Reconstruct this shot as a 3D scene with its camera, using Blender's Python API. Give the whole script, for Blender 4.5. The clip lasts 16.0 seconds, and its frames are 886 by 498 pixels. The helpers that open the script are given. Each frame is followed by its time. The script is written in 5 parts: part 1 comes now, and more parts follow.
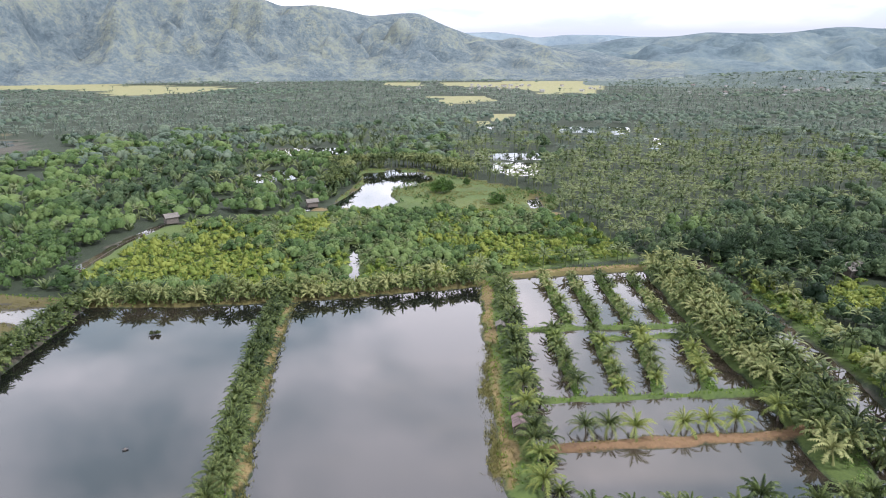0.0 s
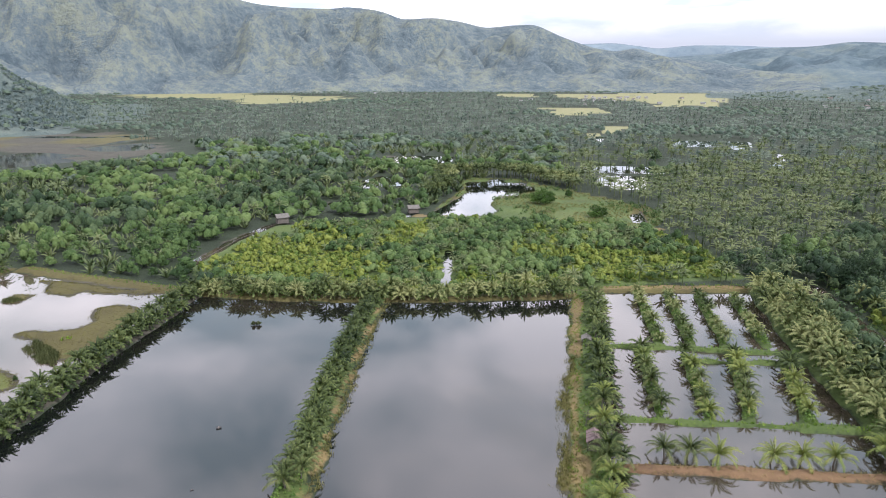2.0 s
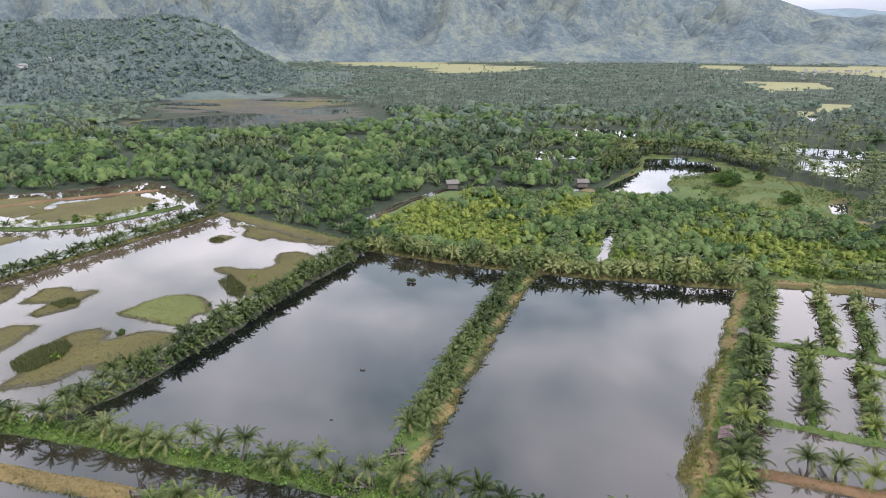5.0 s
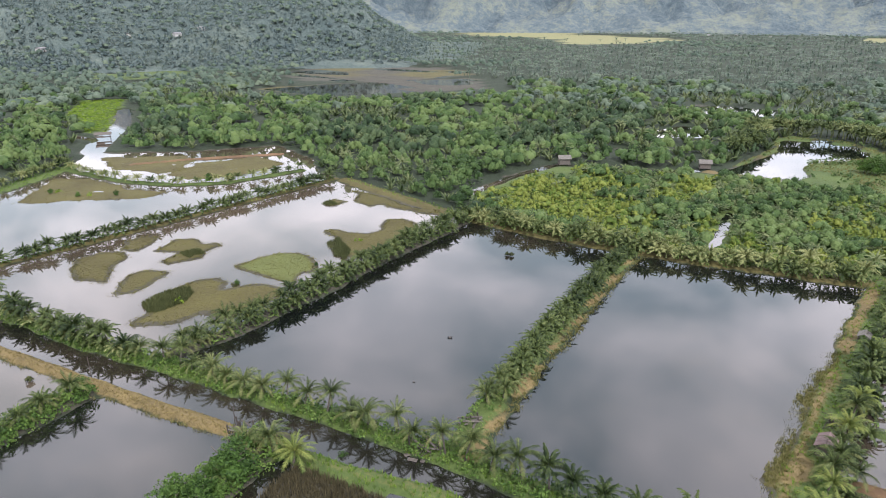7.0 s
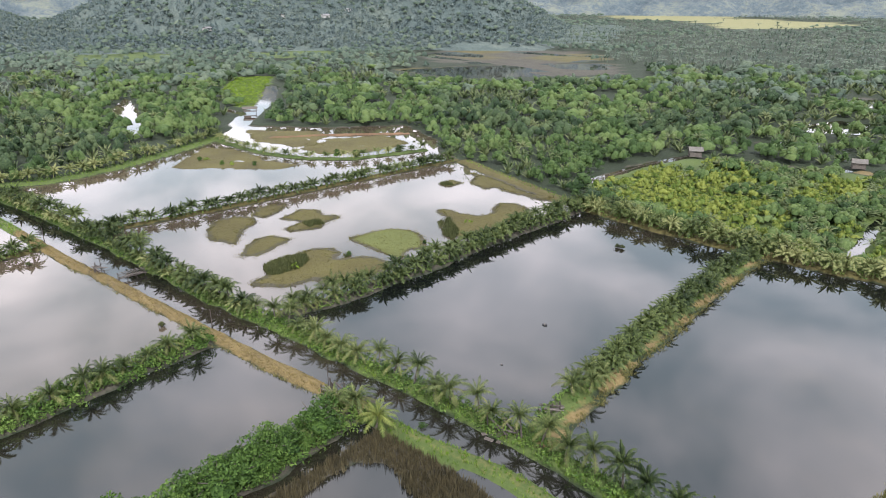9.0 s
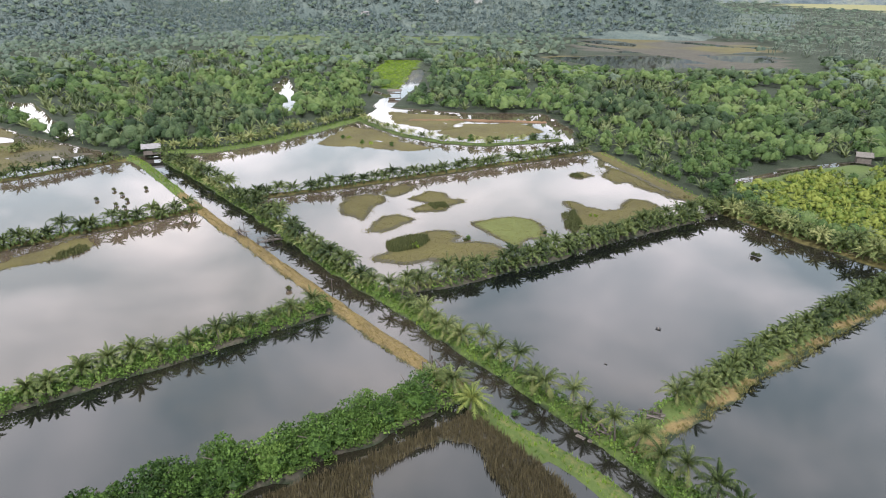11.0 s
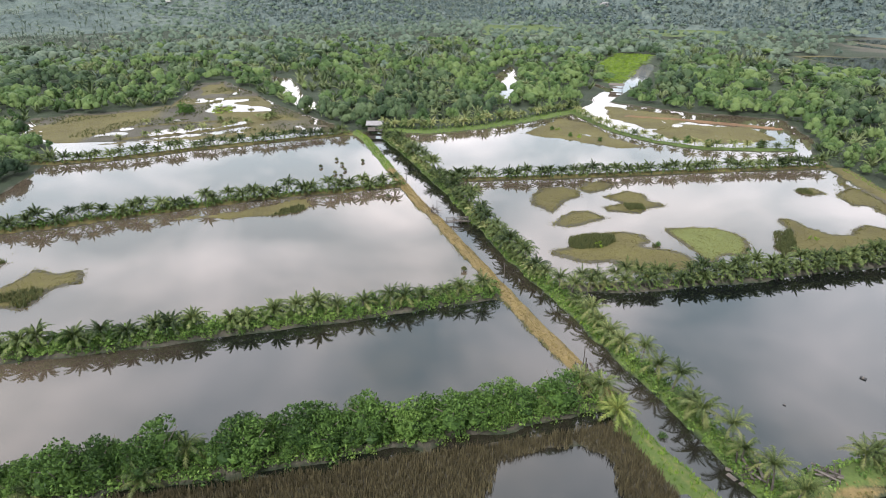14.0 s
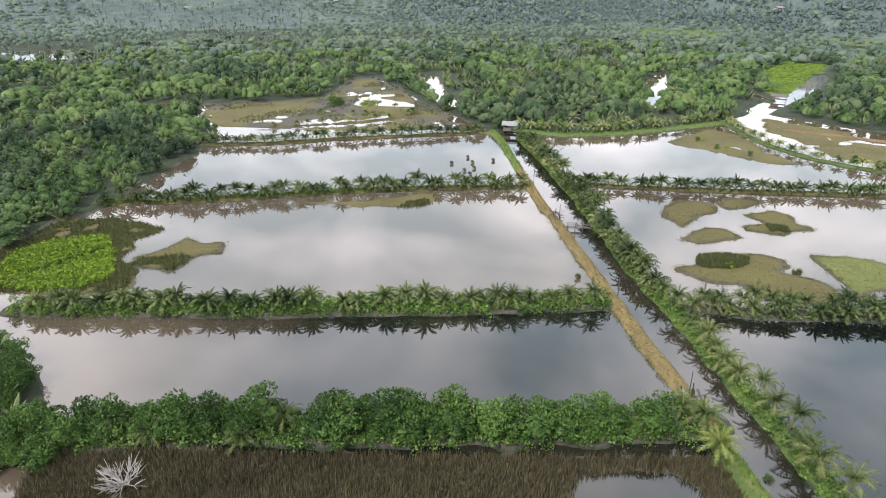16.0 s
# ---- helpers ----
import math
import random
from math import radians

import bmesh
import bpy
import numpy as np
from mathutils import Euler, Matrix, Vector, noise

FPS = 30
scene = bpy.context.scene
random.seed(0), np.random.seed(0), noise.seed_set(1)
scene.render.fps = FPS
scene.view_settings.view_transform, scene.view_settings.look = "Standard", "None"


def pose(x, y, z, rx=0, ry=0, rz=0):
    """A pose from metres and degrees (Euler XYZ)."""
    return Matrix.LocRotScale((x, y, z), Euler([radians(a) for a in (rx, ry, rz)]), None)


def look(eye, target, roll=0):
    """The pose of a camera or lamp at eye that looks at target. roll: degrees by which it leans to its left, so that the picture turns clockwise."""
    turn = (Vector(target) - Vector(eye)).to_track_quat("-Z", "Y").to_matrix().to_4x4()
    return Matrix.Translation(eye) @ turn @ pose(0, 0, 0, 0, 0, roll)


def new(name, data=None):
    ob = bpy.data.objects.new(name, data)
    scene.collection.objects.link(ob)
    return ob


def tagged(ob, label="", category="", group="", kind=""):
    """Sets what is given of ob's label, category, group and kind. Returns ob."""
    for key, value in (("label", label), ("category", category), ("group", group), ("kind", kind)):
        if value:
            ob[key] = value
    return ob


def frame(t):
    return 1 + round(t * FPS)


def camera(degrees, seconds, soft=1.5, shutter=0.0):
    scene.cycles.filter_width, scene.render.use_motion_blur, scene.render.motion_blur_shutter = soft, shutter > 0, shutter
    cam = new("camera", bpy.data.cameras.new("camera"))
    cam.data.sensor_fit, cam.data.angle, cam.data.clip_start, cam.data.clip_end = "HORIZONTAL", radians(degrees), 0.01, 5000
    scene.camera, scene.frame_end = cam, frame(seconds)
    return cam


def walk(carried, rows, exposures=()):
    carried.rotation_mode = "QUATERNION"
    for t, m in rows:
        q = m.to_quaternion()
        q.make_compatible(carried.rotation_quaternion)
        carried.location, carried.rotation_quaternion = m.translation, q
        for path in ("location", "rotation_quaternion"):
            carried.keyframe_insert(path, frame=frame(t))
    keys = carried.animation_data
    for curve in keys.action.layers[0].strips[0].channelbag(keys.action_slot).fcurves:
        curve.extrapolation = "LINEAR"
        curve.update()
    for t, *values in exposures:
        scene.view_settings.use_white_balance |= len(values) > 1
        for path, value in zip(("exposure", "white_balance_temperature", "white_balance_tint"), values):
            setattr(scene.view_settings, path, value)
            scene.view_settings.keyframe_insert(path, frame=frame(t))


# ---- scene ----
cam = camera(69.4, 16.0, soft=0.95)
PATH = [
    (0, (0.00, 0.00, 60.50), (0.000, 47.986, 46.453), -0.17),
    (0.5, (0.95, -0.48, 60.49), (-0.998, 47.642, 47.058), -0.08),
    (1, (2.17, -0.88, 60.44), (-1.820, 47.164, 47.192), -0.08),
    (1.5, (3.28, -0.99, 60.26), (-2.869, 46.834, 47.030), -0.09),
    (2, (4.34, -1.17, 60.16), (-3.947, 46.327, 46.927), -0.07),
    (2.5, (5.50, -1.38, 60.12), (-5.059, 45.647, 46.815), -0.06),
    (3, (6.87, -1.51, 60.18), (-6.042, 44.897, 46.766), -0.07),
    (3.5, (8.02, -1.48, 60.17), (-7.089, 44.150, 46.392), -0.03),
    (4, (9.19, -1.39, 60.15), (-8.044, 43.324, 45.881), -0.03),
    (4.5, (10.37, -1.30, 60.14), (-8.925, 42.394, 45.353), -0.02),
    (5, (11.52, -1.17, 60.15), (-9.757, 41.406, 44.828), 0.01),
    (5.5, (12.65, -0.95, 60.17), (-10.551, 40.412, 44.320), 0.04),
    (6, (13.75, -0.59, 60.20), (-11.314, 39.464, 43.839), 0.06),
    (6.5, (14.81, -0.04, 60.26), (-12.055, 38.612, 43.399), 0.05),
    (7, (15.91, 0.65, 60.33), (-12.724, 37.809, 43.021), 0.01),
    (7.5, (17.17, 1.25, 60.37), (-13.194, 36.832, 42.712), -0.04),
    (8, (18.31, 1.99, 60.36), (-13.731, 35.916, 42.410), -0.07),
    (8.5, (19.46, 2.63, 60.56), (-14.276, 34.718, 42.327), -0.10),
    (9, (20.26, 3.32, 60.44), (-15.157, 33.404, 41.989), -0.05),
    (9.5, (21.03, 3.96, 60.37), (-15.929, 31.991, 41.697), 0.01),
    (10, (21.81, 4.59, 60.42), (-16.546, 30.497, 41.526), 0.05),
    (10.5, (22.55, 5.29, 60.54), (-17.123, 28.954, 41.417), 0.06),
    (11, (23.18, 6.17, 60.66), (-17.759, 27.385, 41.311), 0.03),
    (11.5, (23.62, 7.32, 60.69), (-18.531, 25.803, 41.150), -0.05),
    (12, (23.94, 8.63, 60.67), (-19.341, 24.074, 40.961), -0.16),
    (12.5, (24.51, 9.63, 60.72), (-19.694, 21.994, 40.884), -0.19),
    (13, (24.98, 10.88, 60.44), (-19.836, 20.677, 40.559), -0.11),
    (13.5, (25.20, 11.86, 60.39), (-19.998, 19.657, 40.472), -0.12),
    (14, (25.47, 12.88, 60.47), (-20.038, 18.548, 40.538), -0.11),
    (14.5, (25.74, 14.00, 60.47), (-20.013, 17.147, 40.553), -0.07),
    (15, (25.84, 15.16, 60.39), (-20.030, 15.675, 40.495), -0.01),
    (15.5, (25.74, 16.37, 60.24), (-20.096, 14.184, 40.385), 0.01),
    (16, (25.60, 17.56, 60.10), (-20.040, 12.699, 40.269), 0.02),
]
walk(cam, [(t, look(eye, target, roll)) for t, eye, target, roll in PATH], exposures=[(0, 0.22, 5880, 20), (1.5, 0.08, 5880, 20), (4, 0.03, 5900, 20), (8.5, 0.16, 5990, 19), (12, 0.2, 6090, 17), (16, 0.24, 6060, 16)])

# ---- light: bright overcast sky with broken cloud ----
SUN_EL, SUN_AZ = 52.0, 120.0
world = bpy.data.worlds.new("overcast_sky")
scene.world = world
world.use_nodes = True
wn, wl = world.node_tree.nodes, world.node_tree.links
wn.clear()
sky = wn.new("ShaderNodeTexSky")
sky.sky_type, sky.sun_disc = "NISHITA", False
sky.sun_elevation, sky.sun_rotation = radians(SUN_EL), radians(SUN_AZ)
sky.air_density, sky.dust_density = 1.5, 3.0
coord = wn.new("ShaderNodeTexCoord")
split = wn.new("ShaderNodeSeparateXYZ")
wl.new(coord.outputs["Generated"], split.inputs[0])
lift = wn.new("ShaderNodeMath"); lift.operation = "ADD"; lift.inputs[1].default_value = 0.22
wl.new(split.outputs["Z"], lift.inputs[0])
floor_ = wn.new("ShaderNodeMath"); floor_.operation = "MAXIMUM"; floor_.inputs[1].default_value = 0.1
wl.new(lift.outputs[0], floor_.inputs[0])
flat = wn.new("ShaderNodeVectorMath"); flat.operation = "DIVIDE"
wl.new(coord.outputs["Generated"], flat.inputs[0])
comb = wn.new("ShaderNodeCombineXYZ")
for k in range(3):
    wl.new(floor_.outputs[0], comb.inputs[k])
wl.new(comb.outputs[0], flat.inputs[1])
cloud = wn.new("ShaderNodeTexNoise")
cloud.inputs["Scale"].default_value, cloud.inputs["Detail"].default_value, cloud.inputs["Roughness"].default_value = 3.9, 6.0, 0.52
cloud.inputs["Distortion"].default_value = 0.3
wl.new(flat.outputs[0], cloud.inputs["Vector"])
tone = wn.new("ShaderNodeValToRGB")
tone.color_ramp.elements[0].position, tone.color_ramp.elements[0].color = 0.36, (0.365, 0.44, 0.46, 1)
tone.color_ramp.elements[1].position, tone.color_ramp.elements[1].color = 0.62, (1.03, 0.99, 0.935, 1)
wl.new(cloud.outputs["Fac"], tone.inputs[0])
low = wn.new("ShaderNodeMapRange")
low.inputs["From Min"].default_value, low.inputs["From Max"].default_value = 0.05, 0.24
wl.new(split.outputs["Z"], low.inputs["Value"])
band = wn.new("ShaderNodeMix"); band.data_type = "RGBA"
band.inputs["A"].default_value = (0.275, 0.288, 0.3, 1)
wl.new(low.outputs[0], band.inputs["Factor"])
belt = wn.new("ShaderNodeMapRange")
belt.inputs["From Min"].default_value, belt.inputs["From Max"].default_value = 0.12, 0.7
belt.inputs["To Min"].default_value, belt.inputs["To Max"].default_value = 1.02, 1.42
wl.new(split.outputs["Z"], belt.inputs["Value"])
lit = wn.new("ShaderNodeSeparateXYZ")
wl.new(coord.outputs["Generated"], split.inputs[0])
lift = wn.new("ShaderNodeMath"); lift.operation = "ADD"; lift.inputs[1].default_value = 0.22
wl.new(split.outputs["Z"], lift.inputs[0])
floor_ = wn.new("ShaderNodeMath"); floor_.operation = "MAXIMUM"; floor_.inputs[1].default_value = 0.1
wl.new(lift.outputs[0], floor_.inputs[0])
flat = wn.new("ShaderNodeVectorMath"); flat.operation = "DIVIDE"
wl.new(coord.outputs["Generated"], flat.inputs[0])
comb = wn.new("ShaderNodeCombineXYZ")
for k in range(3):
    wl.new(floor_.outputs[0], comb.inputs[k])
wl.new(comb.outputs[0], flat.inputs[1])
cloud = wn.new("ShaderNodeTexNoise")
cloud.inputs["Scale"].default_value, cloud.inputs["Detail"].default_value, cloud.inputs["Roughness"].default_value = 2.1, 5.0, 0.5
cloud.inputs["Distortion"].default_value = 0.3
wl.new(flat.outputs[0], cloud.inputs["Vector"])
tone = wn.new("ShaderNodeValToRGB")
tone.color_ramp.elements[0].position, tone.color_ramp.elements[0].color = 0.37, (0.40, 0.475, 0.485, 1)
tone.color_ramp.elements[1].position, tone.color_ramp.elements[1].color = 0.62, (1.03, 0.99, 0.935, 1)
wl.new(cloud.outputs["Fac"], tone.inputs[0])
low = wn.new("ShaderNodeMapRange")
low.inputs["From Min"].default_value, low.inputs["From Max"].default_value = 0.04, 0.16
wl.new(split.outputs["Z"], low.inputs["Value"])
band = wn.new("ShaderNodeMix"); band.data_type = "RGBA"
band.inputs["A"].default_value = (0.3, 0.315, 0.33, 1)
wl.new(low.outputs[0], band.inputs["Factor"])
belt = wn.new("ShaderNodeMapRange")
belt.inputs["From Min"].default_value, belt.inputs["From Max"].default_value = 0.2, 0.9
belt.inputs["To Min"].default_value, belt.inputs["To Max"].default_value = 1.16, 0.5
wl.new(split.outputs["Z"], belt.inputs["Value"])
lit = wn.new("ShaderNodeVectorMath"); lit.operation = "SCALE"
wl.new(tone.outputs[0], lit.inputs[0]); wl.new(belt.outputs[0], lit.inputs["Scale"])
wl.new(lit.outputs[0], band.inputs["B"])
b_sky = wn.new("ShaderNodeBackground"); b_sky.inputs[1].default_value = 0.10
wl.new(sky.outputs[0], b_sky.inputs[0])
b_cloud = wn.new("ShaderNodeBackground"); b_cloud.inputs[1].default_value = 2.6
wl.new(band.outputs["Result"], b_cloud.inputs[0])
mixw = wn.new("ShaderNodeMixShader"); mixw.inputs[0].default_value = 0.88
wl.new(b_sky.outputs[0], mixw.inputs[1]); wl.new(b_cloud.outputs[0], mixw.inputs[2])
wout = wn.new("ShaderNodeOutputWorld")
wl.new(mixw.outputs[0], wout.inputs[0])
sun = new("sun", bpy.data.lights.new("sun", "SUN"))
sun.data.energy, sun.data.angle, sun.data.color = 4.0, radians(7), (1.0, 0.96, 0.9)
sun.matrix_world = look((0, 0, 300), (-300 * math.sin(radians(SUN_AZ)) / math.tan(radians(SUN_EL)), -300 * math.cos(radians(SUN_AZ)) / math.tan(radians(SUN_EL)), 0))


# ---- materials ----
def shader(name, rough=0.7):
    m = bpy.data.materials.new(name)
    m.use_nodes = True
    n, l = m.node_tree.nodes, m.node_tree.links
    b = n["Principled BSDF"]
    b.inputs["Roughness"].default_value = rough
    return m, n, l, b


def noise_node(n, l, scale, detail=4.0, rough=0.6, where="Position"):
    if where == "Position":
        src = n.new("ShaderNodeNewGeometry").outputs["Position"]
    else:
        src = n.new("ShaderNodeTexCoord").outputs["Object"]
    t = n.new("ShaderNodeTexNoise")
    t.inputs["Scale"].default_value, t.inputs["Detail"].default_value, t.inputs["Roughness"].default_value = scale, detail, rough
    l.new(src, t.inputs["Vector"])
    return t.outputs["Fac"]


def ramp(n, l, fac, *stops):
    r = n.new("ShaderNodeValToRGB")
    e = r.color_ramp.elements
    while len(e) < len(stops):
        e.new(0.5)
    for k, (p, c) in enumerate(stops):
        e[k].position, e[k].color = p, (*c, 1)
    l.new(fac, r.inputs[0])
    return r.outputs[0]


def mix(n, l, fac, a, b, kind="MIX"):
    m = n.new("ShaderNodeMix")
    m.data_type, m.blend_type = "RGBA", kind
    for key, v in (("Factor", fac), ("A", a), ("B", b)):
        if isinstance(v, bpy.types.NodeSocket):
            l.new(v, m.inputs[key])
        else:
            m.inputs[key].default_value = v if key == "Factor" else (*v, 1)
    return m.outputs["Result"]


def calc(n, l, op, a, b, clamp=False):
    m = n.new("ShaderNodeMath")
    m.operation, m.use_clamp = op, clamp
    for k, v in enumerate((a, b)):
        if isinstance(v, bpy.types.NodeSocket):
            l.new(v, m.inputs[k])
        else:
            m.inputs[k].default_value = v
    return m.outputs[0]


def bump(n, l, b, height, strength=0.4, distance=0.05):
    k = n.new("ShaderNodeBump")
    k.inputs["Strength"].default_value, k.inputs["Distance"].default_value = strength, distance
    l.new(height, k.inputs["Height"])
    l.new(k.outputs[0], b.inputs["Normal"])


def leaf_material(name, dark, mid, light, glow=0.2, gloss=0.6, rugged=0.0):
    """Foliage: colour by leaf, by plant and by patch of ground, with a share of light passing through the blade."""
    m, n, l, b = shader(name, gloss)
    island = n.new("ShaderNodeNewGeometry").outputs["Random Per Island"]
    thing_ = n.new("ShaderNodeObjectInfo").outputs["Random"]
    at = n.new("ShaderNodeAttribute"); at.attribute_name = "tint"
    patch = noise_node(n, l, 0.035, 3.0)
    a = calc(n, l, "MULTIPLY", island, 0.30)
    a = calc(n, l, "ADD", a, calc(n, l, "MULTIPLY", thing_, 0.28))
    a = calc(n, l, "ADD", a, calc(n, l, "MULTIPLY", at.outputs["Fac"], 0.55))
    a = calc(n, l, "ADD", a, calc(n, l, "MULTIPLY", calc(n, l, "SUBTRACT", patch, 0.5), 0.9), True)
    grain = noise_node(n, l, 1.6, 4.0, 0.7)
    a = calc(n, l, "ADD", a, calc(n, l, "MULTIPLY", calc(n, l, "SUBTRACT", grain, 0.5), 1.15), True)
    c = ramp(n, l, a, (0.08, dark), (0.45, mid), (0.9, light))
    if rugged:
        bump(n, l, b, grain, 1.0, rugged)
    l.new(c, b.inputs["Base Color"])
    b.inputs["Specular IOR Level"].default_value = 0.2
    tr = n.new("ShaderNodeBsdfTranslucent")
    l.new(c, tr.inputs["Color"])
    ms = n.new("ShaderNodeMixShader"); ms.inputs[0].default_value = glow
    l.new(b.outputs[0], ms.inputs[1]); l.new(tr.outputs[0], ms.inputs[2])
    l.new(ms.outputs[0], n["Material Output"].inputs["Surface"])
    return m


def plain_material(name, c1, c2, scale=3.0, rough=0.75, bumps=0.3, metal=0.0):
    m, n, l, b = shader(name, rough)
    f = noise_node(n, l, scale, 6.0, 0.65)
    g = noise_node(n, l, scale * 9, 3.0)
    f2 = calc(n, l, "ADD", calc(n, l, "MULTIPLY", f, 0.7), calc(n, l, "MULTIPLY", g, 0.3))
    l.new(ramp(n, l, f2, (0.3, c1), (0.7, c2)), b.inputs["Base Color"])
    b.inputs["Metallic"].default_value = metal
    bump(n, l, b, g, bumps, 0.03)
    return m


PALM = leaf_material("palm_leaf", (0.016, 0.03, 0.009), (0.088, 0.118, 0.034), (0.255, 0.266, 0.105))
PALM_OLD = leaf_material("old_palm_leaf", (0.07, 0.085, 0.025), (0.14, 0.155, 0.05), (0.25, 0.24, 0.1))
PALM_YELLOW = leaf_material("yellowing_palm_leaf", (0.1, 0.14, 0.035), (0.18, 0.21, 0.05), (0.29, 0.29, 0.07))
PALM_FAR = leaf_material("grove_palm_leaf", (0.018, 0.034, 0.013), (0.07, 0.102, 0.04), (0.165, 0.192, 0.083))
MANGROVE = leaf_material("mangrove_leaf", (0.02, 0.044, 0.013), (0.07, 0.122, 0.036), (0.15, 0.21, 0.068), rugged=0.5)
THICKET = leaf_material("thicket_leaf", (0.02, 0.046, 0.01), (0.074, 0.138, 0.026), (0.16, 0.24, 0.052))
WOODS = leaf_material("woodland_leaf", (0.012, 0.028, 0.013), (0.046, 0.08, 0.034), (0.12, 0.165, 0.072), rugged=0.5)
# trees of the plain: distance haze painted in as greyed, paler greens
HAZY_PALM = leaf_material("hazy_palm_leaf", (0.064, 0.094, 0.074), (0.112, 0.147, 0.112), (0.172, 0.205, 0.148))
HAZY_WOOD = leaf_material("hazy_wood_leaf", (0.062, 0.094, 0.07), (0.102, 0.142, 0.1), (0.155, 0.196, 0.128), rugged=0.4)
# foothill trees: haze goes into the leaf colour as pale blue-green
HAZY_LEAF = leaf_material("hazy_foothill_leaf", (0.078, 0.112, 0.114), (0.118, 0.158, 0.152), (0.17, 0.208, 0.178))
SCRUB = leaf_material("scrub_leaf", (0.026, 0.055, 0.01), (0.08, 0.13, 0.02), (0.2, 0.235, 0.046))
GRASS = leaf_material("green_grass", (0.06, 0.125, 0.014), (0.125, 0.22, 0.025), (0.22, 0.31, 0.045))
DRY = leaf_material("dry_grass", (0.1, 0.085, 0.03), (0.21, 0.165, 0.06), (0.3, 0.24, 0.1))
SHORE = leaf_material("shore_grass", (0.06, 0.075, 0.02), (0.13, 0.135, 0.04), (0.22, 0.2, 0.075))
OLIVE = leaf_material("marsh_grass", (0.046, 0.04, 0.011), (0.095, 0.086, 0.02), (0.15, 0.15, 0.034))
RUSH = leaf_material("dark_rush", (0.03, 0.04, 0.015), (0.055, 0.068, 0.025), (0.09, 0.1, 0.035))
REED = leaf_material("brown_sedge", (0.045, 0.04, 0.022), (0.082, 0.07, 0.038), (0.135, 0.115, 0.06))
LIME = leaf_material("lime_fern", (0.075, 0.14, 0.012), (0.14, 0.22, 0.018), (0.21, 0.3, 0.03))
BARK = plain_material("bark", (0.07, 0.06, 0.048), (0.15, 0.13, 0.105), 2.0, 0.9)
WOOD = plain_material("weathered_wood", (0.06, 0.052, 0.044), (0.17, 0.148, 0.125), 2.5, 0.85)
PALEWOOD = plain_material("bleached_wood", (0.2, 0.185, 0.165), (0.36, 0.335, 0.3), 2.5, 0.85)
DARKWOOD = plain_material("wet_dark_wood", (0.03, 0.025, 0.022), (0.09, 0.075, 0.06), 2.5, 0.7)
THATCH = plain_material("nipa_thatch", (0.08, 0.074, 0.064), (0.21, 0.195, 0.17), 1.5, 0.95, 0.8)
TIN = plain_material("tin_sheet", (0.15, 0.145, 0.145), (0.3, 0.29, 0.285), 0.9, 0.6, 0.1, 0.1)
TINRED = plain_material("rusty_sheet", (0.11, 0.07, 0.065), (0.2, 0.14, 0.13), 0.8, 0.6, 0.2, 0.1)
WALLW = plain_material("whitewash", (0.3, 0.29, 0.27), (0.45, 0.44, 0.41), 0.4, 0.85, 0.1)
PLASTIC = plain_material("dark_float", (0.02, 0.02, 0.022), (0.05, 0.05, 0.05), 3.0, 0.5, 0.1)
WHITEPAINT = plain_material("white_paint", (0.6, 0.6, 0.58), (0.8, 0.8, 0.78), 3.0, 0.6, 0.1)

# ground: forest floor, with grass, dry grass, mud and rice where the cover says so
GROUND, n, l, b = shader("ground_cover", 0.9)
big, small = noise_node(n, l, 0.08, 5.0), noise_node(n, l, 1.3, 6.0, 0.7)
fine = noise_node(n, l, 9.0, 3.0)
two = calc(n, l, "ADD", calc(n, l, "MULTIPLY", big, 0.5), calc(n, l, "MULTIPLY", small, 0.5))
# forest floor: shade between the trees painted as a near-black base colour
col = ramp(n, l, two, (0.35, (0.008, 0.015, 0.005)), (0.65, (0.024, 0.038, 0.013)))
for key, c1, c2 in (("mud", (0.034, 0.031, 0.022), (0.08, 0.073, 0.05)), ("olive", (0.056, 0.046, 0.013), (0.112, 0.098, 0.026)), ("moss", (0.07, 0.08, 0.02), (0.125, 0.145, 0.034)), ("grass", (0.038, 0.066, 0.012), (0.092, 0.13, 0.026)),
                    ("dry", (0.09, 0.068, 0.027), (0.23, 0.168, 0.065)), ("clay", (0.1, 0.058, 0.028), (0.19, 0.115, 0.055)), ("rice", (0.16, 0.165, 0.065), (0.27, 0.25, 0.115))):
    at = n.new("ShaderNodeAttribute"); at.attribute_name = key
    edge = calc(n, l, "ADD", at.outputs["Fac"], calc(n, l, "MULTIPLY", calc(n, l, "SUBTRACT", small, 0.5), 0.7))
    edge = calc(n, l, "MULTIPLY", calc(n, l, "SUBTRACT", edge, 0.3), 3.0, True)
    col = mix(n, l, edge, col, ramp(n, l, two, (0.35, c1), (0.65, c2)))
l.new(col, b.inputs["Base Color"])
bump(n, l, b, calc(n, l, "ADD", small, calc(n, l, "MULTIPLY", fine, 0.4)), 0.6, 0.25)

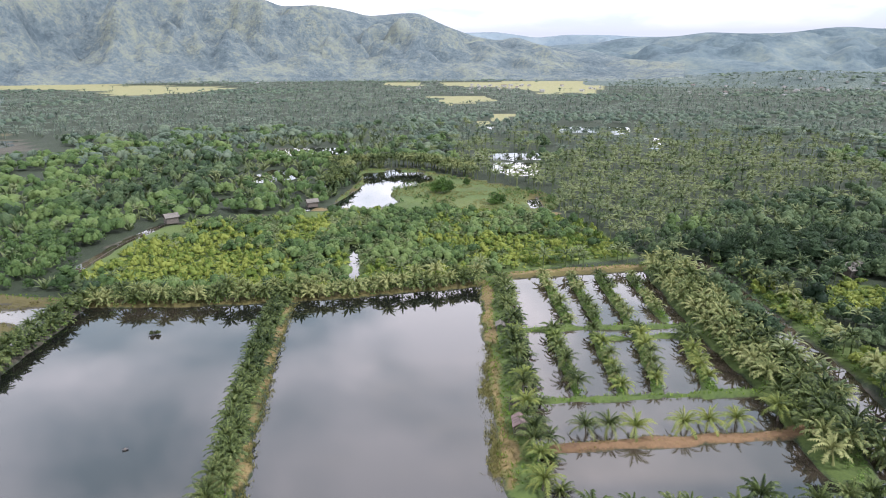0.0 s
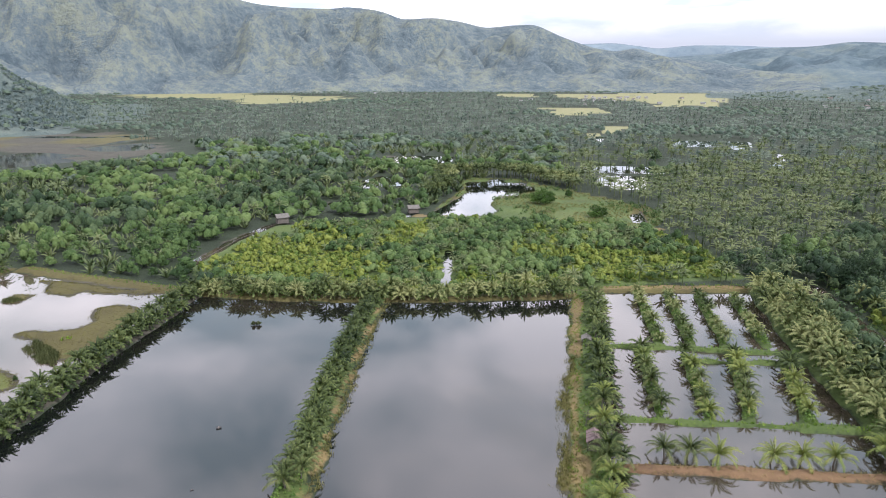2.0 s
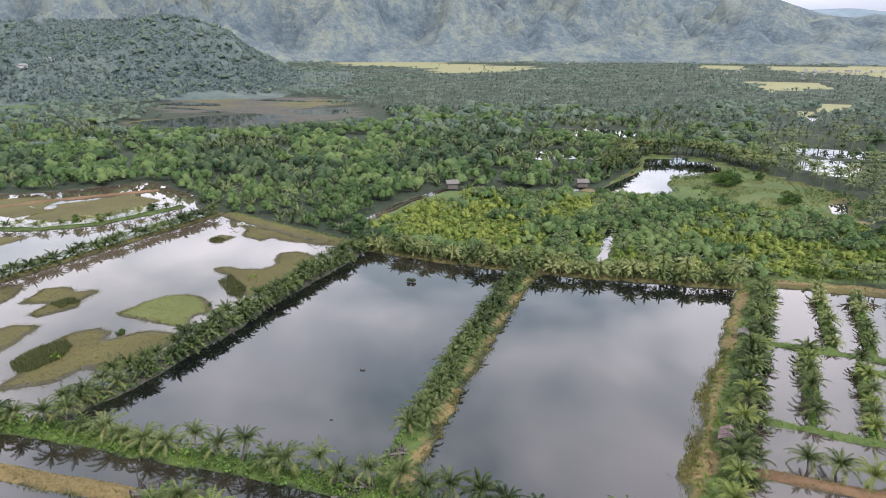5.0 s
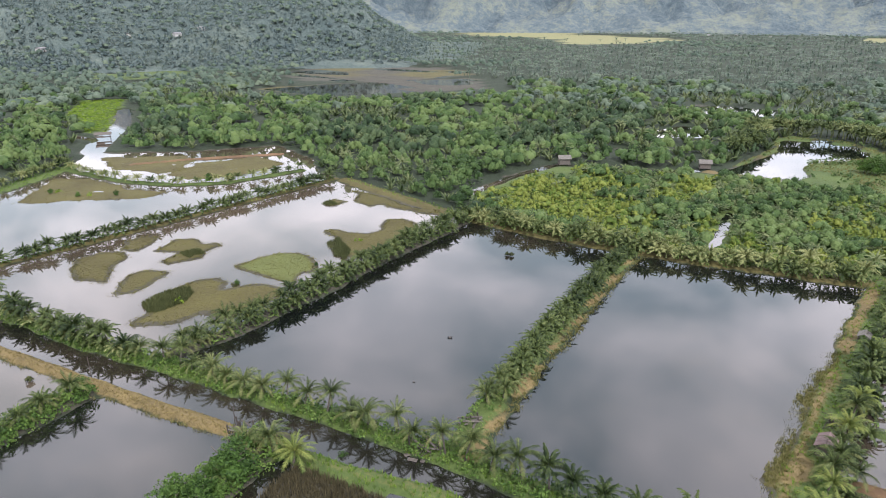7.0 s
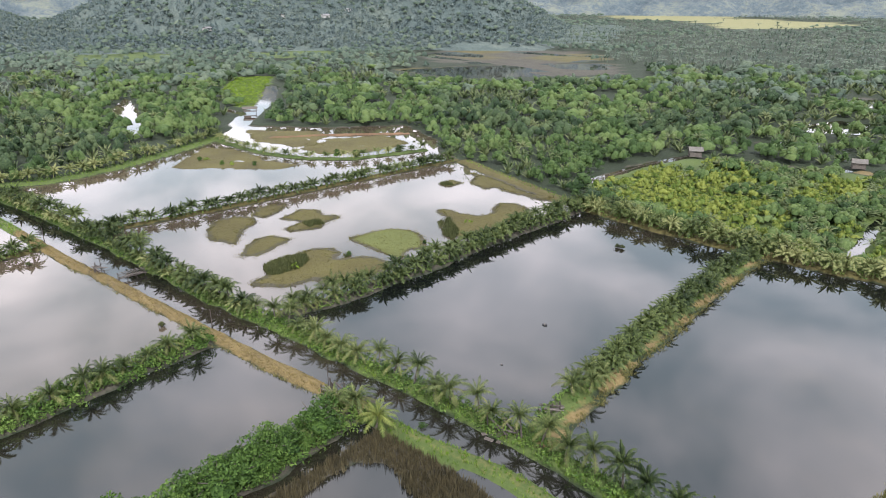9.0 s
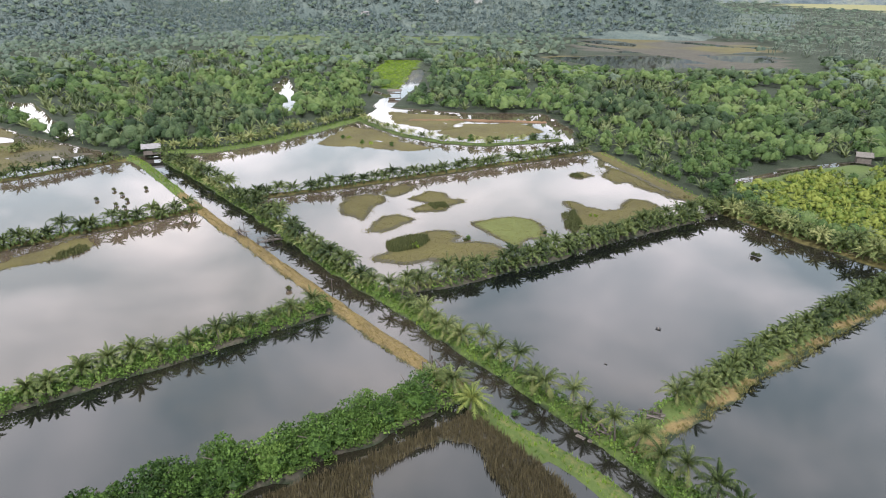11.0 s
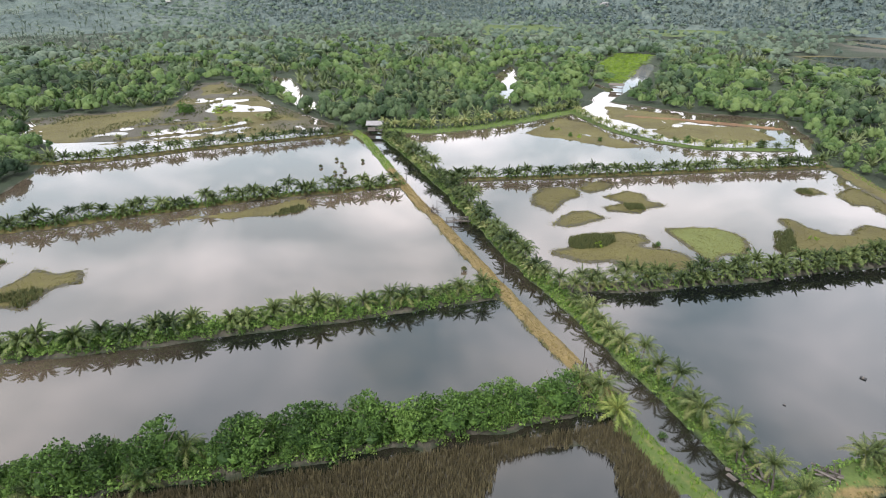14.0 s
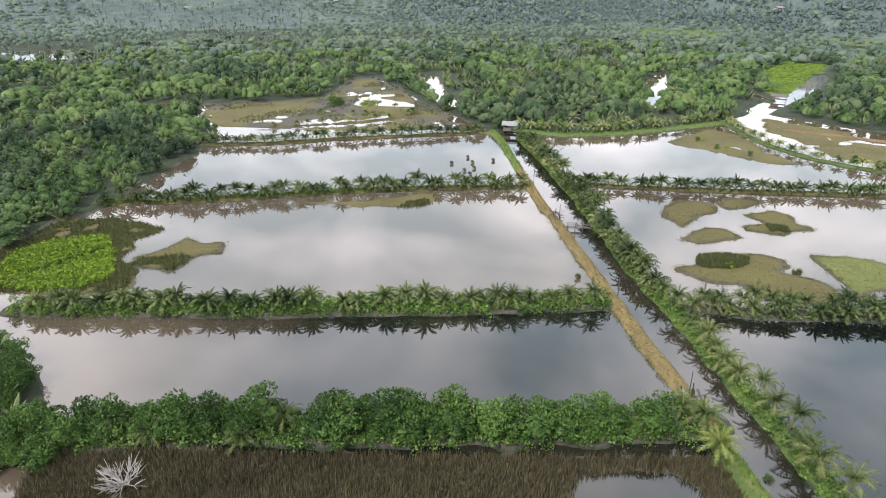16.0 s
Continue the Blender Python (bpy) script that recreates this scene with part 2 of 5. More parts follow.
# hills: grass and woodland patches, with blue-grey haze painted into their colours
HILL, n, l, b = shader("hazy_hill_cover", 0.95)
big, small = noise_node(n, l, 0.006, 6.0, 0.66), noise_node(n, l, 0.04, 6.0, 0.72)
tree = noise_node(n, l, 0.13, 3.0, 0.7)
two = calc(n, l, "ADD", calc(n, l, "MULTIPLY", big, 0.4), calc(n, l, "ADD", calc(n, l, "MULTIPLY", small, 0.42), calc(n, l, "MULTIPLY", tree, 0.18)))
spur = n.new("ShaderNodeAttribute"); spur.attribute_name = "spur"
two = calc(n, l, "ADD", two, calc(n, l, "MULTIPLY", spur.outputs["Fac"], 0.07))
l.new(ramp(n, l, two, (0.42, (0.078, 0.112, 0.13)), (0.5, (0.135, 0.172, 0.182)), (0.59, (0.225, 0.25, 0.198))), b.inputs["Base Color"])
bump(n, l, b, calc(n, l, "ADD", small, calc(n, l, "MULTIPLY", tree, 0.6)), 1.0, 15.0)

# closed forest on the eastern hills, and the far line; haze tints both blue-green
for key, c1, c2, c3 in (("hazy_forest_hill", (0.06, 0.092, 0.108), (0.095, 0.132, 0.145), (0.15, 0.182, 0.165)), ("hazy_far_hill", (0.15, 0.2, 0.235), (0.18, 0.23, 0.26), (0.21, 0.255, 0.27))):
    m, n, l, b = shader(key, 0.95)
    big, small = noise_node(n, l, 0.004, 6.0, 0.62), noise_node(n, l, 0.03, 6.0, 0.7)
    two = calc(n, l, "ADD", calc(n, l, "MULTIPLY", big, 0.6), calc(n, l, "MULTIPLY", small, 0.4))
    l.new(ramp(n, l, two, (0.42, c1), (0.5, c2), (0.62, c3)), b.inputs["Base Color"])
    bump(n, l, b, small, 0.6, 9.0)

# wooded slopes, lightened towards blue-green in place of haze
SLOPE, n, l, b = shader("hazy_wooded_slope", 0.95)
big, small, tree = noise_node(n, l, 0.012, 5.0, 0.62), noise_node(n, l, 0.07, 5.0, 0.7), noise_node(n, l, 0.3, 3.0, 0.7)
two = calc(n, l, "ADD", calc(n, l, "MULTIPLY", big, 0.4), calc(n, l, "ADD", calc(n, l, "MULTIPLY", small, 0.35), calc(n, l, "MULTIPLY", tree, 0.25)))
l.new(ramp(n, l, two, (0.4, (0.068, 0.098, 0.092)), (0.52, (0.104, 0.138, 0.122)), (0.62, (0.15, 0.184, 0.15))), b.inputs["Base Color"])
bump(n, l, b, calc(n, l, "ADD", small, calc(n, l, "MULTIPLY", tree, 0.5)), 1.0, 8.0)

# still, silty water
WATER, n, l, b = shader("silty_water", 0.03)
f = noise_node(n, l, 0.016, 4.0, 0.55)
g = noise_node(n, l, 0.11, 4.0, 0.6)
silt = calc(n, l, "ADD", calc(n, l, "MULTIPLY", f, 0.75), calc(n, l, "MULTIPLY", g, 0.25))
l.new(ramp(n, l, silt, (0.36, (0.003, 0.005, 0.005)), (0.52, (0.008, 0.009, 0.007)), (0.68, (0.034, 0.028, 0.019))), b.inputs["Base Color"])
# the shallow ponds carry more silt
thick = n.new("ShaderNodeAttribute"); thick.attribute_name = "silt"
cloudy = calc(n, l, "ADD", thick.outputs["Fac"], calc(n, l, "MULTIPLY", calc(n, l, "SUBTRACT", f, 0.5), 0.9), True)
cloudy = calc(n, l, "MULTIPLY", cloudy, calc(n, l, "MULTIPLY", thick.outputs["Fac"], 4.0, True))
l.new(mix(n, l, cloudy, b.inputs["Base Color"].links[0].from_socket, (0.1, 0.077, 0.054)), b.inputs["Base Color"])
b.inputs["IOR"].default_value = 1.95
b.inputs["Specular IOR Level"].default_value = 0.5
bump(n, l, b, noise_node(n, l, 0.9, 3.0), 0.02, 0.05)


# ---- tools ----
TABLES = {}


def field(x, y, scale, seed=0):
    """Smooth value noise, 0 to 1, over the plan."""
    if seed not in TABLES:
        TABLES[seed] = np.random.RandomState(seed).rand(256, 256)
    table = TABLES[seed]
    u, v = np.asarray(x) / scale + 500.0, np.asarray(y) / scale + 500.0
    i, j = np.floor(u).astype(int), np.floor(v).astype(int)
    fu, fv = u - i, v - j
    fu, fv = fu * fu * (3 - 2 * fu), fv * fv * (3 - 2 * fv)
    at = lambda a, c: table[a % 256, c % 256]
    return (at(i, j) * (1 - fu) + at(i + 1, j) * fu) * (1 - fv) + (at(i, j + 1) * (1 - fu) + at(i + 1, j + 1) * fu) * fv


def from_line(x, y, pts, closed=False):
    """Distance to a line of points."""
    best = np.full(np.shape(x), 1e9)
    pts = list(pts) + ([pts[0]] if closed else [])
    for (ax, ay), (bx, by) in zip(pts, pts[1:]):
        dx, dy = bx - ax, by - ay
        s = np.clip(((x - ax) * dx + (y - ay) * dy) / (dx * dx + dy * dy + 1e-9), 0, 1)
        best = np.minimum(best, np.hypot(x - ax - s * dx, y - ay - s * dy))
    return best


def inside(x, y, pts):
    res = np.zeros(np.shape(x), bool)
    for (ax, ay), (bx, by) in zip(pts, list(pts[1:]) + [pts[0]]):
        res ^= ((ay > y) != (by > y)) & (x < (bx - ax) * (y - ay) / (by - ay + 1e-12) + ax)
    return res


def signed(x, y, pts):
    """Distance to an outline, negative within it."""
    d = from_line(x, y, pts, True)
    return np.where(inside(x, y, pts), -d, d)


def mesh(name, verts, tris, material, smooth=False, **attrs):
    verts, tris = np.asarray(verts, np.float32), np.asarray(tris, np.int32)
    me = bpy.data.meshes.new(name)
    me.vertices.add(len(verts)); me.vertices.foreach_set("co", verts.ravel())
    me.loops.add(tris.size); me.loops.foreach_set("vertex_index", tris.ravel())
    me.polygons.add(len(tris))
    k = tris.shape[1]
    me.polygons.foreach_set("loop_start", np.arange(0, tris.size, k, dtype=np.int32))
    me.polygons.foreach_set("use_smooth", np.full(len(tris), smooth))
    for key, v in attrs.items():
        me.attributes.new(key, "FLOAT", "POINT").data.foreach_set("value", np.asarray(v, np.float32))
    me.update(calc_edges=True)
    me.materials.append(material)
    return me


def join(pieces):
    """One pair of arrays from several pairs of points and triangles."""
    vs, fs, at = [], [], 0
    for v, f in pieces:
        vs.append(np.asarray(v, float)); fs.append(np.asarray(f, int) + at)
        at += len(v)
    return np.concatenate(vs), np.concatenate(fs)


def scatter(templates, where, turn, size, rng):
    """Copies of the templates, chosen at random, joined: points, triangles and a tint for each plant."""
    vs, fs, ts, at = [], [], [], 0
    pick = rng.randint(len(templates), size=len(where))
    size = np.asarray(size, float)
    if size.ndim == 1:
        size = np.stack([size] * 3, 1)
    for k, (v, f) in enumerate(templates):
        m = pick == k
        if not m.any():
            continue
        p, a, s = where[m], turn[m], size[m]
        q = v[None] * s[:, None]
        c, d = np.cos(a)[:, None], np.sin(a)[:, None]
        w = np.stack([q[..., 0] * c - q[..., 1] * d, q[..., 0] * d + q[..., 1] * c, q[..., 2]], -1) + p[:, None]
        vs.append(w.reshape(-1, 3))
        fs.append((f[None] + (np.arange(len(p)) * len(v))[:, None, None] + at).reshape(-1, 3))
        ts.append(np.repeat(rng.rand(len(p)), len(v)))
        at += len(p) * len(v)
    return np.concatenate(vs), np.concatenate(fs), np.concatenate(ts)


def stuff(name, templates, x, y, size, material, label, category, rng, z=None, smooth=False):
    """One object of many plants on the ground."""
    z = height(x, y) - 0.05 if z is None else z
    v, f, t = scatter(templates, np.stack([x, y, z], 1), rng.rand(len(x)) * 6.283, size, rng)
    return tagged(new(name, mesh(name, v, f, material, smooth, tint=t)), label, category, kind="stuff")


def part(name, data, parent, m=None, label=""):
    ob = new(name, data)
    ob.parent = parent
    if m is not None:
        ob.matrix_basis = m
    return tagged(ob, label)


def thing(name, x, y, z, label, category, group="", turn=0.0, size=1.0):
    ob = new(name)
    ob.empty_display_size = 0.3
    ob.location, ob.rotation_euler, ob.scale = (x, y, z), (0, 0, radians(turn)), (size,) * 3
    return tagged(ob, label, category, group)


def box(sx, sy, sz, x=0, y=0, z=0, rx=0, ry=0, rz=0):
    """A box with its middle at x, y, z, as points and triangles."""
    v = np.array([(a, b_, c) for a in (-1, 1) for b_ in (-1, 1) for c in (-1, 1)], float) * (sx / 2, sy / 2, sz / 2)
    m = np.array(pose(0, 0, 0, rx, ry, rz).to_3x3())
    f = [(0, 1, 3), (0, 3, 2), (4, 6, 7), (4, 7, 5), (0, 4, 5), (0, 5, 1), (2, 3, 7), (2, 7, 6), (0, 2, 6), (0, 6, 4), (1, 5, 7), (1, 7, 3)]
    return v @ m.T + (x, y, z), np.array(f)


def rod(a, c, r1, r2=None, sides=6):
    """A tapered round bar from a to c."""
    a, c = np.array(a, float), np.array(c, float)
    d = (c - a) / np.linalg.norm(c - a)
    u = np.cross(d, (0, 0, 1) if abs(d[2]) < 0.9 else (1, 0, 0)); u /= np.linalg.norm(u)
    w = np.cross(d, u)
    ang = np.arange(sides) * 2 * np.pi / sides
    ring = np.cos(ang)[:, None] * u + np.sin(ang)[:, None] * w
    v = np.concatenate([a + ring * r1, c + ring * (r1 if r2 is None else r2), [c]])
    f = []
    for k in range(sides):
        j = (k + 1) % sides
        f += [(k, j, sides + j), (k, sides + j, sides + k), (sides + k, sides + j, 2 * sides)]
    return v, np.array(f)


# ---- the plan, in metres ----
PONDS = [(-238, 8), (-232, 38), (-237, 62), (-253, 92), (-268, 114), (-290, 131), (-255, 164), (-236, 196), (-200, 186), (-178, 170), (-160, 167), (-128, 160), (-104, 156),
         (-68, 156), (-47, 158), (-18, 164), (10, 171), (20, 178), (63, 185), (66, 150), (66, 110), (64, 84), (62, 60), (-15, 48), (-24, 20), (-22, -40), (-32, -50), (-44, -48),
         (-56, -59), (-64, -72), (-90, -100), (-128, -94), (-157, -95), (-210, -95), (-230, -106), (-249, -125), (-280, -134), (-289, -107), (-306, -80), (-373, -81), (-378, -68),
         (-343, -48), (-300, -29), (-266, -9)]
BACK_POND = [(-49.9, 268.1), (-46.8, 283.1), (-40, 323), (-46, 361), (-27.4, 369), (-12.3, 357), (-2.6, 339), (-14.1, 324), (-23.4, 312), (-25.1, 298.1), (-20.5, 281.5), (-22.8, 268.9)]
BACK_FIELD = [(-50, 265), (-43, 334), (-50, 365), (-21, 374), (5, 345), (17, 334), (32.5, 316), (46.7, 299), (53, 288), (47.3, 259.7), (27, 258), (-1, 258.3), (-34, 262.9)]
BACK_POOL = [(38, 287), (44, 289), (43, 268), (37.4, 266)]
GROVE_POOLS = [[(20, 434), (75, 434), (72, 412), (20, 414)], [(28, 364), (30, 390), (44, 404), (60, 393), (54, 356), (44, 346)], [(106, 625), (150, 632), (140, 572), (104, 570)], [(156, 622), (178, 622), (163, 560), (148, 560)], [(144, 450), (170, 520), (176, 520), (150, 445)],
               [(40, 630), (50, 660), (51, 630), (45, 600)], [(-96, 330), (-108, 346), (-100, 372), (-84, 368), (-78, 344)], [(-120, 430), (-128, 462), (-70, 470), (-66, 436)]]
FLOODED = [[(-558, 447), (-581, 551), (-450, 616), (-372, 561), (-396, 465), (-461, 411)], [(-445, 336), (-430, 410), (-355, 536), (-291, 461), (-360, 345)]]
WEST_POOLS = [[(-298, 83), (-291, 86), (-321, 96), (-340, 102), (-395, 113), (-428, 118), (-376, 95), (-332, 89)], [(-394, -43), (-387, -30), (-326, -18), (-286, -5), (-284, -15), (-334, -31)], [(-472, -396), (-519, -350), (-462, -308), (-407, -345)],
              [(-272, -166), (-290, -147), (-265, -140), (-255, -154)], [(-1377, -960), (-1480, -915), (-1400, -850), (-1290, -900)], [(-505, -312), (-502, -296), (-528, -290), (-530, -305)]]
WATERS = [PONDS, BACK_POND, BACK_POOL] + GROVE_POOLS + FLOODED + WEST_POOLS
CANALS = [([(79, 190), (79, 157), (78.5, 139), (78, 113), (76, 101), (71, 88), (66, 76)], 3.4), ([(-111, 178), (-112, 212), (-109, 240), (-91, 248), (-72, 254), (-56, 267)], 1.8),
          ([(-24, 160), (-27, 185), (-31, 212)], 1.3), ([(-8, 166), (-7, 176)], 1.6), ([(-290, 133), (-312, 148), (-350, 176), (-415, 213)], 5.5), ([(-306, 148), (-336, 147)], 2.5), ([(-100, 285), (-92, 300), (-60, 318)], 3.0)]
BERM = [(-236, 10), (-221, 14), (-181, 21), (-145, 27.5), (-134, 30.5), (-109, 35.5), (-92, 39), (-74, 42.7), (-61, 46), (-50, 48), (-40, 50), (-28, 54), (0, 57), (62, 64)]
EAST = [(-224, 22), (-187, 31), (-155, 37.5), (-128, 42), (-104, 46), (-91, 49), (-78, 52.4), (-64, 54.6), (-54, 57), (-43, 59), (-33, 61), (-19, 62.5), (0, 65.5), (20, 70), (52, 73), (60, 74)]
D1 = [(-89, 51), (-88, 66), (-88.5, 89), (-90.5, 108), (-92, 130), (-93.5, 156)]
D2 = [(-29.5, 63), (-32, 76), (-35, 96), (-38, 117), (-40.5, 138), (-42, 160)]
D3 = [(12, 80), (12, 98), (12.5, 120), (13, 142), (14, 172)]
D0 = [(-167, 36), (-165.5, 60), (-165, 90), (-165, 127), (-164.5, 166)]
FAR = [(-160, 167), (-128, 161), (-104, 157), (-92, 156), (-68, 156.5), (-47, 158.5), (-38, 160), (-18, 164.5), (-3, 168), (12, 172), (20, 178), (63, 185)]
NORTH = [(-238, 20), (-232, 38), (-237, 62), (-253, 92), (-267, 115)]
INNER = [(-262, 110), (-240, 112), (-223, 115), (-204, 124), (-192, 138), (-186, 168)]
W1 = [(-53, 48), (-50, 31), (-48, 14), (-46, -2), (-45, -18), (-43, -33), (-38, -50)]
W2 = [(-89, 38), (-84.5, 13), (-81.5, -9), (-78.5, -30), (-76.5, -51), (-74, -76)]
W3 = [(-163, 24), (-158.5, -4), (-155, -23), (-147.5, -47), (-141, -68), (-134, -97)]
W4 = [(-233, 8), (-227, -15), (-216, -51), (-206, -75), (-202, -100)]
WBANK = [(-234.9, -82.4), (-240.1, -66.3), (-247.5, -48.1), (-256, -36.9), (-269.7, -24.7)]
WBANK_BACK = [(-257.5, -82.3), (-263.2, -61.4), (-264.4, -47.8), (-267.3, -31.7)]
WEST_LIME = [(-290.6, -58.9), (-301, -56.1), (-296.2, -48.1), (-281.4, -48.2), (-278.6, -54.5)]
STRIPS = [[(29, 177), (30, 141)], [(37, 177), (37, 142)], [(45.5, 178), (44.5, 142)], [(54.5, 178), (53.5, 144)], [(25, 138), (25.5, 107)], [(34.5, 137), (34, 108)], [(45, 137), (41, 109)], [(55, 136), (51, 109)]]
CROSS = [[(16, 138.5), (36, 139.5), (62, 141)], [(36, 133.5), (64, 136)], [(15, 105.5), (36, 107), (62, 109)]]
CLAYBANK = [(17, 90.5), (38, 92.8), (62, 95)]
BAND = [(64, 186), (63, 155), (63, 128), (64, 109), (63, 94), (62, 84)]
DYKES = [(BERM, 0.45, "dry"), (EAST, 0.9, "grass"), (D1, 1.1, "mud"), (D2, 1.3, "grass"), (D3, 2.0, "grass"), (D0, 0.8, "olive"), (FAR, 1.3, "olive"), (NORTH, 1.6, "grass"), (INNER, 0.8, "grass"),
         (W1, 2.1, "mud"), (W2, 1.6, "mud"), (W3, 1.1, "olive"), (W4, 0.9, "olive"), (WBANK, 0.3, "olive"), (WBANK_BACK, 0.2, "olive"), (CLAYBANK, 0.35, "clay"), (BAND, 3.0, "grass"), ([(-250.5, 131.6), (-239.5, 153.0), (-228.2, 169.0), (-217.7, 184.4)], 0.3, "clay")] + [(s, 0.2, "grass") for s in STRIPS] + [(s, 0.15, "grass") for s in CROSS]
DRYSIDES = [([(p[0] + 2.2, p[1]) for p in D2], 0.1), ([(p[0] - 1.9, p[1]) for p in D3], 0.3), ([(20, 179), (63, 186)], 0.9)]
ISLE_BIG = [(-109.1, 56.3), (-110, 59.2), (-114.3, 61.5), (-115.6, 63.8), (-116.4, 67.9), (-117.4, 71.4), (-117.3, 76.1), (-114.8, 80.5), (-110.8, 80.4), (-107.6, 78.1), (-105.1, 82.7), (-102.4, 85.8), (-99.6, 86.5), (-96.3, 86.1),
            (-94, 82.6), (-92.6, 76.2), (-93.4, 71), (-96.6, 67.7), (-100.1, 67.1), (-99.9, 62.1), (-101.4, 59.2), (-103.9, 57.3), (-106.4, 54.7)]
ISLE_GREEN = [(-117.9, 87.3), (-118.8, 93.1), (-117.9, 101.1), (-113, 104.1), (-109, 104.8), (-102.7, 101.5), (-98.8, 98.3), (-100.7, 95.6), (-99.6, 93), (-96.8, 90.2), (-96.8, 87.9), (-101, 88.1), (-106.6, 88.1), (-112.8, 87.5)]
ISLE_WEST = [(-126, 59.4), (-131.1, 65.1), (-134, 68.1), (-133.6, 73), (-129, 75.4), (-127.1, 75.4), (-123.2, 69), (-121.7, 63.7), (-123.5, 60.4)]
ISLE_FAR_WEST = [(-148.8, 61.5), (-154.5, 65.3), (-154.4, 71.7), (-150.8, 75.9), (-145.2, 73.9), (-143.7, 69.8), (-141.6, 67.9), (-135.8, 65.4), (-131.8, 62.4), (-135, 61.5), (-140.5, 59.3)]
ISLE_MID = [(-144.1, 81.5), (-149, 90.1), (-145, 93.9), (-139.6, 93.2), (-136.7, 95.8), (-133.8, 94.9), (-132.9, 89.1), (-129.8, 85.9), (-130.9, 82.1), (-132.7, 77.7), (-136, 78.2), (-138.3, 84.5)]
ISLE_BANK = [(-152.9, 76.7), (-157.9, 80.5), (-158.7, 86.5), (-154.3, 88.6), (-149.7, 83.8), (-148.5, 77.8)]
ISLE_EAST = [(-121, 121.3), (-119.4, 123.3), (-115.8, 124.3), (-109.9, 127), (-108.1, 131.8), (-111.7, 136.7), (-113.4, 140.8), (-110.2, 143.7), (-105.3, 143), (-99, 139.4), (-97.3, 134), (-97.4, 123.9), (-96.3, 113.2), (-97.8, 109.4),
             (-102.2, 110.2), (-107.4, 113.2), (-112.3, 118.6), (-116.7, 119.6)]
ISLE_SMALL = [(-143, 142.3), (-144.4, 146.5), (-138.4, 147.2), (-137.2, 143.2), (-139.2, 140.5)]
ISLE_STRIP = [(-136.7, 149), (-142.1, 156.5), (-147, 158.2), (-138, 159.6), (-129.1, 158.4), (-118.8, 155.3), (-108.6, 155.5), (-104.8, 155.6), (-107.2, 152.2), (-115.5, 152.3), (-122.8, 150.8), (-126.2, 152.7), (-127.8, 147)]
ISLE_SOUTH = [(-100, -68), (-107, -63), (-113.7, -61.5), (-110.5, -55), (-112.5, -50), (-104.4, -48), (-102.6, -53), (-94, -55), (-95, -60.6), (-96, -65.6)]
ISLE_TINY = [(-97, 59), (-97, 61.2), (-95.2, 61), (-95, 59)]
ISLANDS = [ISLE_BIG, ISLE_GREEN, ISLE_WEST, ISLE_FAR_WEST, ISLE_MID, ISLE_EAST, ISLE_SMALL, ISLE_STRIP, ISLE_SOUTH, ISLE_BANK, ISLE_TINY]
RUSH_BED = [(-115, 61.7), (-116.3, 64), (-117.1, 68.2), (-114.9, 73.1), (-110.6, 71.6), (-108, 67.5), (-108.2, 61.8), (-109.7, 60.3)]
MARSHES = [[(11, 82), (7.4, 84), (7.2, 104), (7.6, 120), (9.3, 131), (11, 131)], [(-276, 130), (-248, 122), (-226, 128), (-224, 140), (-236, 152), (-250, 158)], [(-95, -100), (-121, -98), (-124.5, -87), (-120, -72), (-124, -70.4), (-116.5, -67), (-108.7, -70), (-102, -68.6), (-93.5, -62.3), (-84, -60), (-80, -70), (-80, -86)],
           [(-226, 76), (-236, 86), (-252, 100), (-240, 110), (-213, 112), (-196, 121), (-197, 107), (-208, 95), (-219, 82)], [(-224, 131), (-233, 149), (-223, 174), (-201, 172), (-198, 147), (-208, 128)],
           [(-140, -47), (-146, -24), (-156, -3), (-144.6, -1), (-139.4, -12), (-140, -22)], [(-249, -120), (-285, -120), (-295, -80), (-262, -84), (-240, -95)], [(-330, -74), (-365, -78), (-372, -68), (-338, -52)],
           [(-285, -30), (-262, -14), (-262, -45), (-285, -60)], [(-231, -40), (-238, -12), (-246, -12), (-240, -50), (-228, -90)]]
SEDGE = [(-46, 47), (-44, 30), (-41.5, 0), (-39, -31), (-36, -44), (-24, -40), (-24, 20), (-24, 51), (-36, 48.8)]
SEDGE_POOL = [(-36, 26), (-39.8, 28), (-41.2, 33), (-42.7, 40), (-40.3, 43.6), (-37, 44), (-30, 42.5), (-22, 40), (-22, 21), (-32, 21)]
SCRUB_LAND = [(-110, 181), (-107, 232), (-88, 245), (-56, 258), (28, 258), (55, 236), (60, 195), (20, 182), (10, 177), (-18, 168), (-47, 163), (-91, 160)]
WEST_FLATS = [(-232, -104), (-249, -123), (-280, -132), (-289, -107), (-306, -80), (-373, -80), (-376, -68), (-343, -49), (-300, -30), (-266, -10), (-248, 0), (-240, -40), (-232, -80)]
GREEN_PATCHES = [[(-409, 173), (-475, 213), (-463, 237), (-398, 199), (-334, 163), (-339, 154)], [(84, 140), (84, 112), (88, 114), (90, 138)]]
EAST_SCRUB = [[(97, 158), (115, 172), (121, 160), (104, 143), (94, 145)], [(83, 163), (88, 167), (93, 146), (87, 137), (83, 144)], [(83, 118), (92, 128), (98, 112), (88, 98), (82, 104)]]
# clearings before the two stilt huts
SIGHTS = [[(-105, 242), (-97, 222)], [(-56, 270), (-52, 252)]]
TRACK = [(-54, 264), (-29, 262), (13, 260.5), (48, 253)]


def polar(x, y):
    return np.degrees(np.arctan2(-x, y)), np.hypot(x, y)


